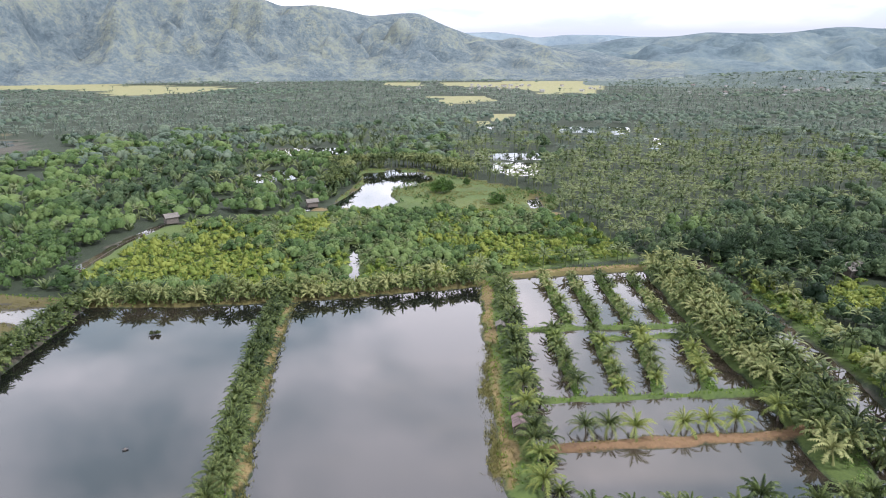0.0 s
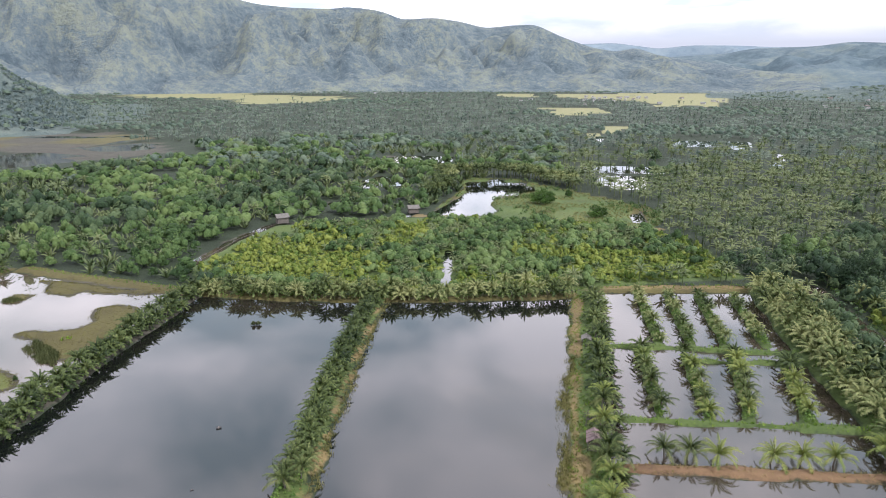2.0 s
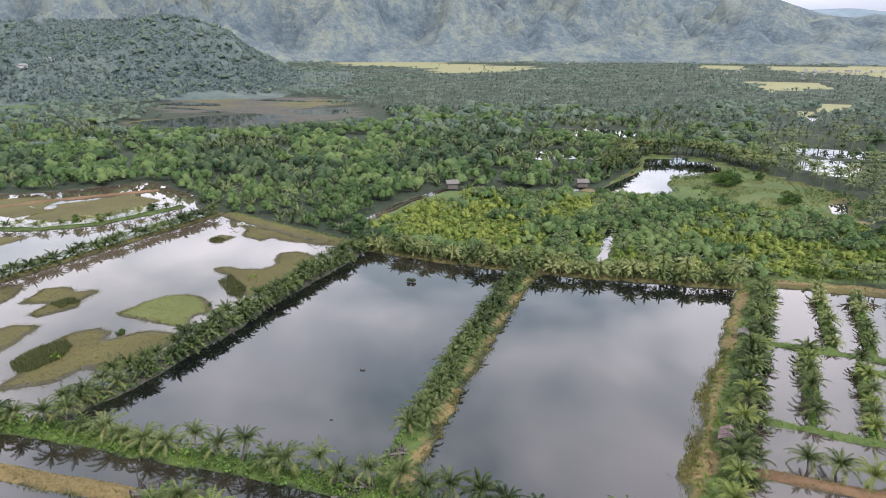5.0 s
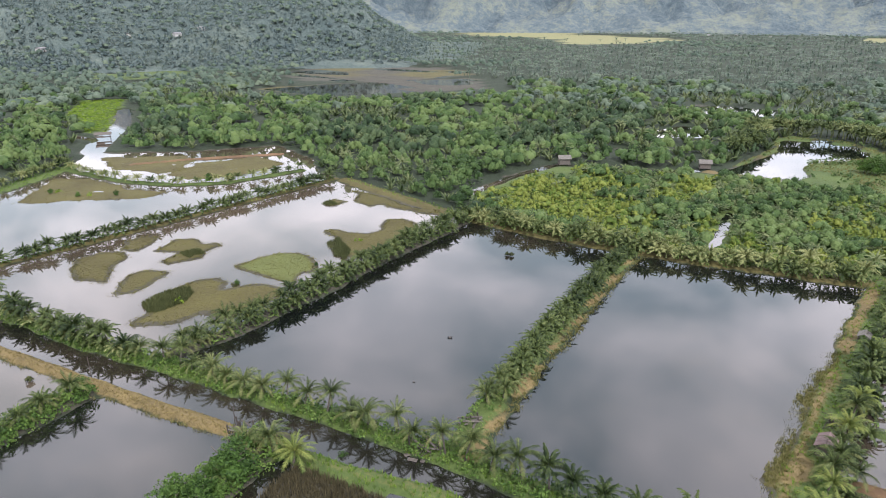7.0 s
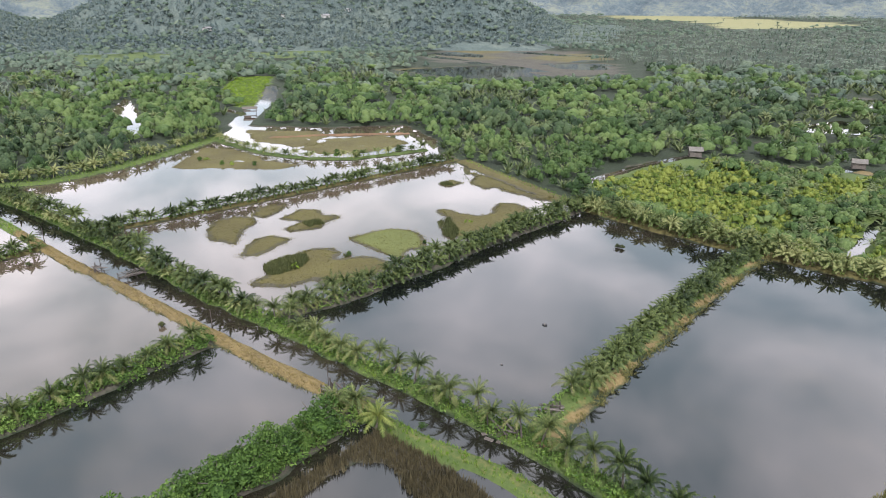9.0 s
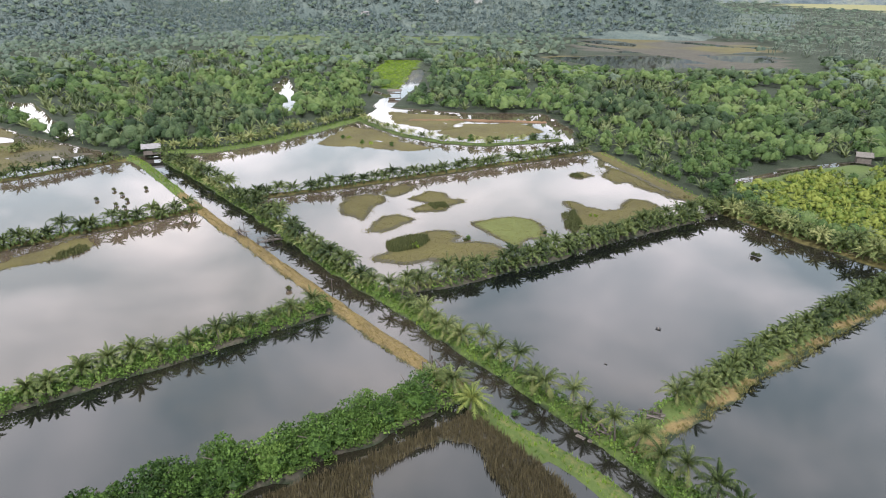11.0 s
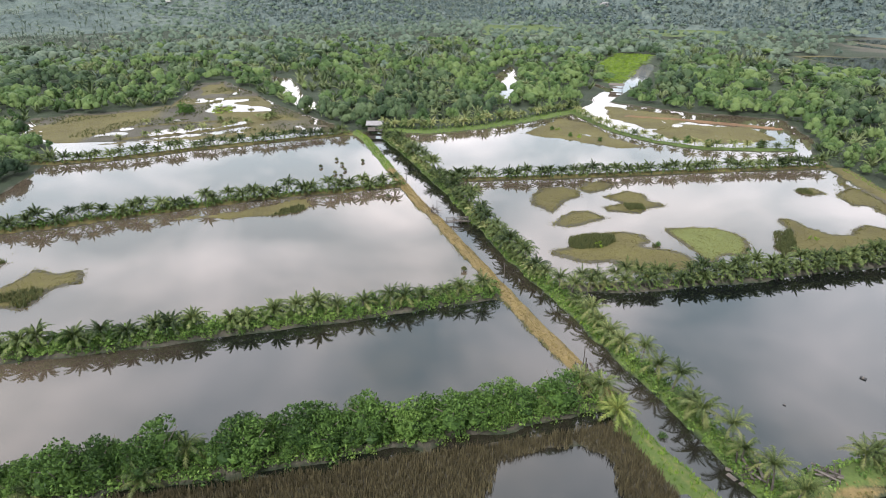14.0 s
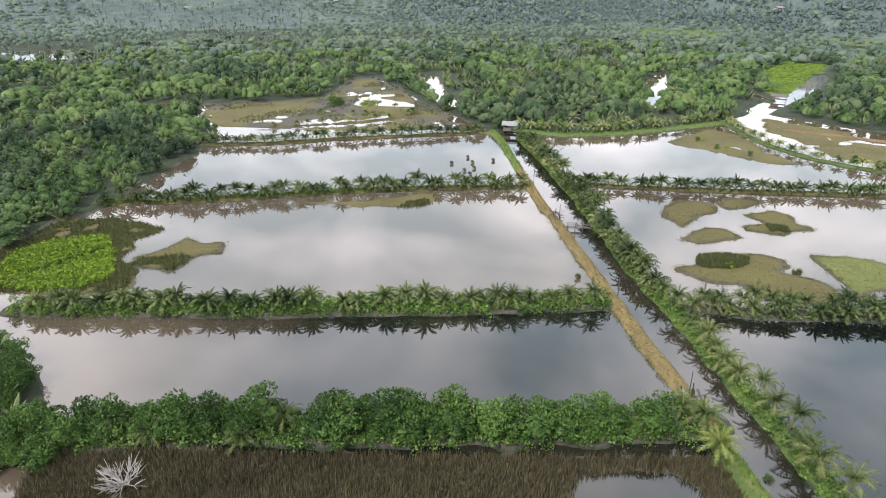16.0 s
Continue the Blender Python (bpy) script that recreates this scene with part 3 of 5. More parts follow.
RICE_FIELDS = [[(-1160, 1600), (-1280, 1790), (-1010, 1990), (-860, 1800), (-560, 1690), (-500, 1600), (-505, 1340), (-619, 1220), (-790, 1480), (-1001, 1545)], [(-170, 1960), (-64, 1950), (-46, 1670), (-138, 1700)],
               [(-6, 1960), (300, 2080), (560, 2040), (480, 1870), (390, 1560), (301, 1270), (190, 1280), (180, 1470), (118, 1580), (-5, 1690)], [(-14, 1170), (78, 1166), (90, 1045), (14, 940), (-8, 1015)],
               [(640, 1960), (760, 1930), (700, 1700), (610, 1740)], [(44, 617), (70, 792), (78, 792), (60, 617)]]


def rice(x, y):
    """1 on the far rice fields."""
    x, y = x + (field(x, y, 50, 5) - 0.5) * 40, y + (field(x, y, 50, 6) - 0.5) * 40
    return sum(inside(x, y, p) for p in RICE_FIELDS) > 0


def meadow(x, y):
    """1 on the green meadows below the foothills."""
    az, r = polar(x, y)
    w = (field(x, y, 90, 7) - 0.5) * 120
    return (((az > 58) & (az < 65) & (r + w > 640) & (r + w < 780)) | ((az > 71) & (az < 78) & (r + w > 700) & (r + w < 830)) | ((az > 86) & (az < 92) & (r + w > 900) & (r + w < 1150))) * 1.0


def cover(x, y):
    """Height of the ground and the weight of each ground cover."""
    x, y = np.asarray(x, float), np.asarray(y, float)
    wob = (field(x, y, 5.0, 1) - 0.5) * 1.4 + (field(x, y, 1.9, 2) - 0.5) * 0.7
    h = 0.75 + (field(x, y, 14, 3) - 0.5) * 0.4 + (field(x, y, 60, 4) - 0.5) * 0.3
    w = {k: np.zeros(x.shape) for k in ("mud", "olive", "moss", "grass", "dry", "clay", "rice")}
    for pts in WATERS:
        h = np.minimum(h, np.clip((signed(x, y, pts) + wob) * 0.45, -0.9, 0.9))
    for pts, half in CANALS:
        h = np.minimum(h, np.clip((from_line(x, y, pts) - half + wob) * 0.45, -0.9, 0.9))
    w["mud"] = np.clip(1.2 - np.abs(h) * 3.0, 0, 1) * 0.8
    for pts, top, key in [(p, 0.16, "olive") for p in ISLANDS] + [(p, 0.06, "olive") for p in MARSHES + [WEST_LIME]]:
        s = signed(x, y, pts) + wob * (0.6 if pts in ISLANDS else 1.3) + (field(x, y, 8.5, 14) - 0.5) * (1.4 if pts in ISLANDS else 3.0)
        h = np.maximum(h, np.clip(top - np.maximum(s + 1.2, 0) * 0.13, -0.9, top + 0.1) * (s < 6) - 0.9 * (s >= 6) + (field(x, y, 3.1, 8) - 0.5) * (0.14 if top < 0.1 else 0.1))
        w[key] = np.maximum(w[key], np.clip(-0.2 - s * 0.6, 0, 1))
        w["mud"] = np.maximum(w["mud"], np.clip(1.3 - np.abs(s) * 0.5, 0, 1))
    w["moss"] = np.clip(-0.1 - signed(x, y, ISLANDS[1]) * 0.5, 0, 1) + 0.25 * w["olive"] * np.clip(field(x, y, 9, 94) * 2 - 0.6, 0, 1)
    s = signed(x, y, WEST_FLATS)
    flats = np.clip((field(x, y, 13, 91) * 0.6 + field(x, y, 5, 92) * 0.4 - 0.41) * 1.0, -0.5, 0.12)
    h = np.where(s < 0, np.maximum(h, flats), h)
    w["olive"] = np.where((s < 0) & (flats > -0.02), np.maximum(w["olive"], np.clip(field(x, y, 21, 93) * 2.2 - 0.8, 0, 1)), w["olive"])
    w["mud"] = np.where(s < 0, np.maximum(w["mud"], 0.9), w["mud"])
    s = np.maximum(signed(x, y, SEDGE), -signed(x, y, SEDGE_POOL)) + wob * 1.2
    h = np.maximum(h, np.clip(0.05 - np.maximum(s, 0) * 0.4, -0.9, 0.05) + (field(x, y, 2.2, 9) - 0.5) * 0.12)
    w["mud"] = np.maximum(w["mud"], np.clip(0.5 - s, 0, 1))
    for pts, half, key in DYKES:
        d = from_line(x, y, pts) + wob * (0.35 if pts is BERM else 0.8)
        h = np.maximum(h, np.clip(0.75 - np.maximum(d - half, 0) * (0.62 if half > 0.3 else 0.8), -0.9, 0.75))
        w[key] = np.maximum(w[key], np.clip(1.4 - (d - half) * 0.9, 0, 1))
    for pts, half in DRYSIDES:
        d = from_line(x, y, pts) + wob * 1.0 + (field(x, y, 7, 15) - 0.5) * 1.6
        h = np.maximum(h, np.clip(0.4 - np.maximum(d - half, 0) * 0.3, -0.9, 0.4))
        w["dry"] = np.maximum(w["dry"], np.clip(1.2 - (d - half) * 0.9, 0, 1) * np.clip(field(x, y, 6, 97) * 1.6 + 0.2, 0, 1))
    for pts in GREEN_PATCHES:
        w["grass"] = np.maximum(w["grass"], np.clip(1 - signed(x, y, pts) * 0.3, 0, 1))
    back = inside(x, y, BACK_FIELD) & (h > 0.1)
    w["grass"] = np.where(back, np.clip(field(x, y, 14, 101) * 1.6, 0.2, 1), w["grass"])
    w["olive"] = np.where(back, np.clip(1.8 - field(x, y, 14, 101) * 2.2, 0, 1), w["olive"])
    w["moss"] = np.where(back, np.clip(field(x, y, 11, 109) * 2.4 - 0.6, 0, 1), w["moss"])
    w["mud"] = np.where(back & (((x + 16) / 7) ** 2 + ((y - 281) / 10) ** 2 < 1), 1.0, w["mud"])
    w["mud"] = np.where(back & (x > 36), 0.9, w["mud"])
    # the flooded fields are shallow: bare flats between sheets of water
    for pts in FLOODED:
        s = signed(x, y, pts)
        flats = np.clip((field(x, y, 60, 102) * 0.4 + field(x * 0.5 + y * 0.2, y * 2.6, 40, 103) * 0.6 - 0.5) * 1.4, -0.4, 0.25)
        h = np.where(s < 0, np.maximum(h, flats), h)
        w["mud"] = np.where(s < 0, 0.8, w["mud"])
        w["olive"] = np.where(s < 0, np.clip(field(x, y, 60, 104) * 2 - 0.7, 0, 0.8), w["olive"])
    for pts in EAST_SCRUB:
        w["grass"] = np.where(inside(x, y, pts), 0.9, w["grass"])
    w["dry"] = np.maximum(w["dry"], np.clip(2.2 - from_line(x, y, TRACK), 0, 1))
    w["grass"] = np.maximum(w["grass"], 0.8 * np.clip(1 - signed(x, y, SCRUB_LAND) * 0.2, 0, 1))
    # the berm turns green at both ends
    for pts in (BERM[:3], BERM[9:]):
        w["grass"] = np.maximum(w["grass"], np.clip(2.0 - from_line(x, y, pts) * 0.6, 0, 1)); w["dry"] = w["dry"] * np.clip(from_line(x, y, pts) * 0.35, 0.35, 1)
    w["rice"] = rice(x, y) * 1.0
    az, rad = polar(x, y)
    w["grass"] = np.maximum(w["grass"], meadow(x, y))
    return h, w


def height(x, y):
    return cover(x, y)[0]


def spaced(lo, hi, step, grow):
    """Grid lines, evenly spaced between lo and hi and wider apart beyond them."""
    mid = np.arange(lo, hi + step, step)
    out, s = [], step
    while sum(out) < 4600:
        s *= grow
        out.append(s)
    out = np.cumsum(out)
    return np.concatenate([lo - out[::-1], mid, mid[-1] + out])


# ---- ground and water ----
gx, gy = spaced(-290, 92, 1.5, 1.065), spaced(-108, 200, 1.5, 1.06)
X, Y = np.meshgrid(gx, gy)
H, W = cover(X.ravel(), Y.ravel())
H = H - np.clip((np.hypot(X.ravel(), Y.ravel()) - 2500) / 2000, 0, 1) * 8
nx = len(gx)
q = (np.arange(len(gy) - 1)[:, None] * nx + np.arange(nx - 1)[None]).ravel()
quads = np.stack([q, q + 1, q + nx + 1, q + nx], 1)
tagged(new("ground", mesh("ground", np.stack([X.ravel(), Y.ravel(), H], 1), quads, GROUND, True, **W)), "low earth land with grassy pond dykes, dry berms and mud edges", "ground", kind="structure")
wx = np.concatenate([[-1600, -900, -500], np.arange(-330, 110, 4.0), [400, 900]])
wy = np.concatenate([[-1100, -500], np.arange(-140, 210, 4.0), [400, 700, 1200]])
WX, WY = np.meshgrid(wx, wy)
WX, WY = WX.ravel(), WY.ravel()
canal_y = np.interp(WX, [p[0] for p in EAST], [p[1] for p in EAST]) - 4
d1_x, w2_x = np.interp(WY, [p[1] for p in D1], [p[0] for p in D1]), np.interp(-WY, [-p[1] for p in W2], [p[0] for p in W2])
silt = np.where(WY > canal_y, np.clip((d1_x - WX) / 6, 0.05, 0.72), np.clip((w2_x - WX) / 6, 0, 0.7) + np.where(WX > w2_x, np.clip((-WY - 10) / 45, 0, 0.75), 0))
silt = np.where(np.abs(WY - canal_y) < 6, 0.12, silt)
silt = np.where(WX < -262, 0.75, np.where((WX > 14) & (WY > 80), 0.45, silt)) * np.where(WY > 200, 0.3, 1)
q = (np.arange(len(wy) - 1)[:, None] * len(wx) + np.arange(len(wx) - 1)[None]).ravel()
wq = np.stack([q, q + 1, q + len(wx) + 1, q + len(wx)], 1)
tagged(new("water", mesh("water", np.stack([WX, WY, WX * 0], 1), wq, WATER, silt=silt)), "calm silty grey pond water mirroring clouds and palms", "water", kind="structure")


# ---- hills ----
def crest(az, table):
    return sum(np.interp(az + d, [p[0] for p in table], [p[1] for p in table]) for d in (-0.5, -0.25, 0, 0.25, 0.5)) / 5


MAIN = [(-16, 0.6), (-10, 1.1), (-8, 1.45), (-6.2, 2.1), (-5, 1.75), (-4.1, 1.85), (-2.7, 2.1), (-0.2, 2.98), (2, 3.98), (3.9, 3.94), (6.2, 3.72), (8.3, 4.25), (10.5, 4.57), (13.2, 4.42), (15, 5.1), (17.4, 5.42), (19.3, 5.2), (22.2, 5.24), (25, 5.45), (29, 6.3), (40, 7.6), (60, 7.0), (75, 4.5), (90, 1.2), (110, 0.8), (140, 0.6)]
EASTERN = [(-70, 3.2), (-40, 2.6), (-33.3, 2.18), (-30.9, 2.42), (-29.5, 2.34), (-27.3, 2.08), (-24.6, 2.06), (-21.4, 2.23), (-19.3, 1.95), (-14.9, 1.86), (-13.1, 1.5), (-10, 1.35), (-2, 1.0), (10, 0.5)]
DISTANT = [(-40, 2.0), (-22, 1.95), (-19.3, 1.9), (-16.2, 1.95), (-14, 2.1), (-10.3, 2.18), (-8, 1.95), (-4.6, 2.43), (-2.7, 2.4), (4, 2.2), (20, 2.0)]
FOOT = [(32, 0.0), (38.5, 0.04), (40.6, 0.36), (42.9, 0.72), (45.1, 1.42), (47.3, 2.0), (49.4, 2.05), (51.5, 1.75), (58, 1.6), (66, 1.2), (74, 0.9), (80, 0.2), (84, 0.6), (89, 1.7), (94, 1.1), (99, 0.3), (110, 0.6), (140, 0.6)]
LOW = [(-60, 0.35), (-36, 0.3), (-28, 0.35), (-22, 0.25), (-18, 0.05), (-10, 0)]


def hill(name, table, r0, r1, r2, az0, az1, seed, rough, label, material=None):
    """A range of hills round the plain, from its foot r0 over its crest r1 to its back r2."""
    na, nr = int((az1 - az0) / 0.4), 56
    A, R = np.meshgrid(np.linspace(az0, az1, na), np.concatenate([np.linspace(r0, r1, nr - 12), np.linspace(r1, r2, 13)[1:]]))
    x, y = -R * np.sin(np.radians(A)), R * np.cos(np.radians(A))
    top = r1 * np.tan(np.radians(crest(A, table))) + 58 * np.clip(crest(A, table), 0, 1)
    s = np.where(R < r1, (R - r0) / (r1 - r0), 1 - (R - r1) / (r2 - r1) * 0.7)
    n1 = 1 - np.abs(2 * field(x, y, rough, seed) - 1)
    n2 = 1 - np.abs(2 * field(x, y, rough * 0.42, seed + 1) - 1)
    n3 = field(x, y, rough * 0.17, seed + 2) + 0.5 * field(x, y, rough * 0.08, seed + 3)
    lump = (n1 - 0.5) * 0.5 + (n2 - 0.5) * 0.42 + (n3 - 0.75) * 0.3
    shape = np.clip(s, 0, 1) ** 1.15
    Z = top * (shape + lump * np.clip(s * 3, 0, 1) * np.clip((1 - shape) * 1.9 + 0.03, 0, 0.8)) - 1.5 * (s < 0.01)
    rim = 58 * np.clip(crest(A, table), 0, 1)
    Z = np.minimum(Z, np.where(R < r1, (top - rim) * R / r1 + rim, top))
    q = (np.arange(R.shape[0] - 1)[:, None] * na + np.arange(na - 1)[None]).ravel()
    quads = np.stack([q, q + 1, q + na + 1, q + na], 1)
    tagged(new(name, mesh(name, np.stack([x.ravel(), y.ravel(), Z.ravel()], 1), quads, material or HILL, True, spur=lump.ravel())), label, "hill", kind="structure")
    return x, y, Z


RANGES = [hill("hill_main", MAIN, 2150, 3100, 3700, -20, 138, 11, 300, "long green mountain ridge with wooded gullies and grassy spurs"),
          hill("hill_east", EASTERN, 2700, 3900, 4300, -68, 10, 21, 500, "wooded hills beyond the village, tinted blue-green for haze", bpy.data.materials["hazy_forest_hill"]),
          hill("hill_distant", DISTANT, 4250, 4550, 4700, -45, 20, 31, 400, "distant mountain line, coloured pale for haze", bpy.data.materials["hazy_far_hill"]),
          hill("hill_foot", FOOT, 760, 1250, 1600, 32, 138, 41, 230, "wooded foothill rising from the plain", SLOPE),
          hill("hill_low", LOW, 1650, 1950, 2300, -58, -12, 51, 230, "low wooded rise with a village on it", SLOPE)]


# ---- plant shapes ----
def frond_shape(length, rise, bend, width, stations, seed, broad=0.6):
    """A feathered palm leaf along +x from the origin: an arching midrib with leaflets that hang on both sides."""
    rng = np.random.RandomState(seed)
    s = np.linspace(0, 1, stations + 1)
    ang = np.radians(rise - bend * s ** 1.2)
    step = length / stations
    px = np.concatenate([[0], np.cumsum(np.cos(ang[:-1]) * step)])
    pz = np.concatenate([[0], np.cumsum(np.sin(ang[:-1]) * step)])
    v, f = [(px[i], 0, pz[i]) for i in range(stations + 1)], []
    for i in range(1, stations):
        reach = width * min(1.0, 1.25 * math.sin(math.pi * min(1.0, 0.16 + 0.78 * s[i]))) * rng.uniform(0.85, 1.12)
        for side in (-1, 1):
            k = len(v)
            j = min(i + 1, stations)
            mx, mz = px[i] + (px[j] - px[i]) * broad, pz[i] + (pz[j] - pz[i]) * broad
            v += [(mx, 0, mz), (px[i] + reach * rng.uniform(0.42, 0.66) + step * 0.4, side * reach * 0.85, pz[i] - reach * rng.uniform(0.45, 1.0) + 0.05)]
            f.append((i, k, k + 1) if side > 0 else (k, i, k + 1))
    k = len(v)
    for i in range(0, stations + 1, 4):
        t = 0.05 * (1 - 0.7 * s[i]) * length / 3.3
        v += [(px[i], t, pz[i] + 0.02), (px[i], -t, pz[i] + 0.02)]
    for i in range(len(range(0, stations + 1, 4)) - 1):
        a = k + 2 * i
        f += [(a, a + 1, a + 3), (a, a + 3, a + 2)]
    return np.array(v), np.array(f)


def blade_shape(length, rise, bend, width):
    """A plain drooping palm leaf for trees far off: a midrib in four pieces with a folded blade."""
    s = np.linspace(0, 1, 5)
    ang = np.radians(rise - bend * s ** 1.2)
    px = np.concatenate([[0], np.cumsum(np.cos(ang[:-1]) * length / 4)])
    pz = np.concatenate([[0], np.cumsum(np.sin(ang[:-1]) * length / 4)])
    v = [(px[i], 0, pz[i]) for i in range(5)]
    f = []
    for side in (-1, 1):
        k = len(v)
        v += [(px[i] + 0.3 * width, side * width * w, pz[i] - width * 0.55) for i, w in ((1, 0.8), (2, 1.0), (3, 0.75))]
        f += [(0, 1, k), (1, k + 1, k), (1, 2, k + 1), (2, 3, k + 2), (2, k + 2, k + 1), (3, 4, k + 2)]
    return np.array(v), np.array(f)


def turned(shape, yaw, size=1.0, at=(0, 0, 0), roll=0.0):
    v, f = np.asarray(shape[0]), shape[1]
    m = np.array(pose(0, 0, 0, roll, 0, yaw).to_3x3())
    return (v * size) @ m.T + at, f


def trunk_shape(h, lean, r=0.16, sides=6, rings=4):
    pts = [(lean * (k / rings) ** 1.6, 0.0, h * k / rings) for k in range(rings + 1)]
    return join([rod(a, c, r * (1.5 if k == 0 else 1.1 - 0.1 * k), r * (1.0 - 0.1 * k), sides) for k, (a, c) in enumerate(zip(pts, pts[1:]))])


def palm_layout(seed, count):
    """Yaw, kind of frond, size and roll of each leaf in a crown."""
    rng = np.random.RandomState(seed)
    out = []
    for k in range(count):
        tier = k / count
        out.append((k * 137.5 + rng.uniform(-14, 14), 0 if tier < 0.3 else (1 if tier < 0.68 else 2), rng.uniform(0.85, 1.1) * (0.8 if tier < 0.2 else 1.0), rng.uniform(-14, 14)))
    return out


FRONDS = [frond_shape(3.1, 84, 66, 0.46, 22, 1, 0.9), frond_shape(3.7, 58, 108, 0.58, 22, 2, 0.9), frond_shape(3.5, 22, 96, 0.6, 22, 3, 0.9)]
FRONDS_MID = [frond_shape(3.1, 84, 66, 0.46, 10, 1, 1.3), frond_shape(3.7, 58, 108, 0.56, 10, 2, 1.3), frond_shape(3.5, 22, 96, 0.58, 10, 3, 1.3)]
FRONDS_FAR = [blade_shape(2.8, 82, 64, 0.26), blade_shape(3.4, 56, 98, 0.3), blade_shape(3.2, 22, 88, 0.32)]


def crown_shape(seed, count=17, kinds=FRONDS):
    return join([turned(kinds[k], yaw, size, (0.1 * math.cos(radians(yaw)), 0.1 * math.sin(radians(yaw)), 0), roll) for yaw, k, size, roll in palm_layout(seed, count)])


def leafy_shape(seed, radius, tall, leaves, leaf, lobes=7, low=0.25, tight=1.0, tumble=0.45):
    """An uneven crown: leaf sprays over several lobes, with gaps between them. It stands on z = 0."""
    rng = np.random.RandomState(seed)
    cents = []
    for k in range(lobes):
        a, rr = k * 2.4 + rng.uniform(-0.5, 0.5), radius * 0.55 * math.sqrt((k + 0.3) / lobes)
        cents.append((rr * math.cos(a), rr * math.sin(a), tall * (rng.uniform(low + 0.12, 0.62) if k else 0.72), radius * rng.uniform(0.38, 0.55) * tight))
    per = max(1, leaves // lobes)
    v, f = [], []
    for cx, cy, cz, r in cents:
        d = rng.normal(size=(per, 3)); d[:, 2] = np.abs(d[:, 2]) * 1.1 - 0.35
        d /= np.linalg.norm(d, axis=1)[:, None]
        for n_ in d:
            p = np.array((cx, cy, cz)) + n_ * r * rng.uniform(0.72, 1.08) * (1, 1, 0.85)
            p[2] = max(p[2], tall * 0.06)
            nn = n_ + rng.normal(size=3) * tumble; nn /= np.linalg.norm(nn)
            u = np.cross(nn, rng.normal(size=3)); u /= np.linalg.norm(u) + 1e-9
            w = np.cross(nn, u)
            s = leaf * rng.uniform(0.6, 1.3)
            k = len(v)
            v += [p - u * s, p + w * s * 0.62 - nn * s * 0.22, p + u * s, p - w * s * 0.62 - nn * s * 0.22]
            f += [(k, k + 1, k + 2), (k, k + 2, k + 3)]
    return np.array(v), np.array(f)


def lobe_shape(seed, cx, cy, cz, r, flat=0.85, rings=3, sides=6):
    """An uneven rounded lobe of foliage, open below."""
    rng = np.random.RandomState(seed)
    v, f = [], []
    for k in range(rings):
        el = math.radians(-25 + 80 * k / (rings - 0.4))
        for j in range(sides):
            a = (j + 0.5 * (k % 2)) * 2 * math.pi / sides + rng.uniform(-0.15, 0.15)
            q_ = r * rng.uniform(0.68, 1.25)
            v.append((cx + q_ * math.cos(el) * math.cos(a), cy + q_ * math.cos(el) * math.sin(a), max(0.05, cz + q_ * flat * math.sin(el))))
    v.append((cx, cy, cz + r * flat * rng.uniform(0.9, 1.15)))
    for k in range(rings - 1):
        for j in range(sides):
            p0, p1, q0, q1 = k * sides + j, k * sides + (j + 1) % sides, (k + 1) * sides + j, (k + 1) * sides + (j + 1) % sides
            f += [(p0, p1, q0), (p1, q1, q0)]
    top = (rings - 1) * sides
    f += [(top + j, top + (j + 1) % sides, len(v) - 1) for j in range(sides)]
    return np.array(v), np.array(f)


def canopy_shape(seed, radius, tall, lobes, sprays, leaf, rings=2, sides=5, flat=0.95):
    """A far-off tree: a few rounded lobes with sprays of leaves breaking their outline."""
    rng = np.random.RandomState(seed)
    out = []
    for k in range(lobes):
        a, rr = k * 2.4 + rng.uniform(-0.5, 0.5), radius * 0.6 * math.sqrt(k / max(1, lobes - 1)) if lobes > 1 else 0
        out.append(lobe_shape(seed * 7 + k, rr * math.cos(a), rr * math.sin(a), tall * (0.6 if k == 0 else rng.uniform(0.3, 0.55)), radius * rng.uniform(0.4, 0.56) * (1.25 if lobes == 1 else 1.0), flat, rings, sides))
    if sprays:
        out.append(leafy_shape(seed + 500, radius * 1.05, tall, sprays, leaf, min(lobes + 1, sprays), 0.05))
    return join(out)


def limbs_shape(seed, h, radius):
    """A tapered trunk with spreading limbs."""
    rng = np.random.RandomState(seed)
    out = [rod((0, 0, -0.2), (0.1, 0, h * 0.4), 0.14, 0.1)]
    for k in range(5):
        a = k * 1.26 + rng.uniform(-0.3, 0.3)
        out.append(rod((0.1, 0, h * (0.2 + 0.04 * k)), (radius * 0.6 * math.cos(a), radius * 0.6 * math.sin(a), h * rng.uniform(0.5, 0.72)), 0.07, 0.03, 5))
    return join(out)


def tuft_shape(seed, blades, spread=0.35, wide=0.07):
    rng = np.random.RandomState(seed)
    v, f = [], []
    for k in range(blades):
        a, lean, h = rng.uniform(0, 6.28), rng.uniform(0.1, 0.55), rng.uniform(0.55, 1.0)
        bx, by = rng.uniform(-spread, spread, 2)
        c, s = math.cos(a), math.sin(a)
        i = len(v)
        v += [(bx - s * wide, by + c * wide, 0), (bx + s * wide, by - c * wide, 0), (bx + c * lean * h, by + s * lean * h, h)]
        f.append((i, i + 1, i + 2))
    return np.array(v), np.array(f)


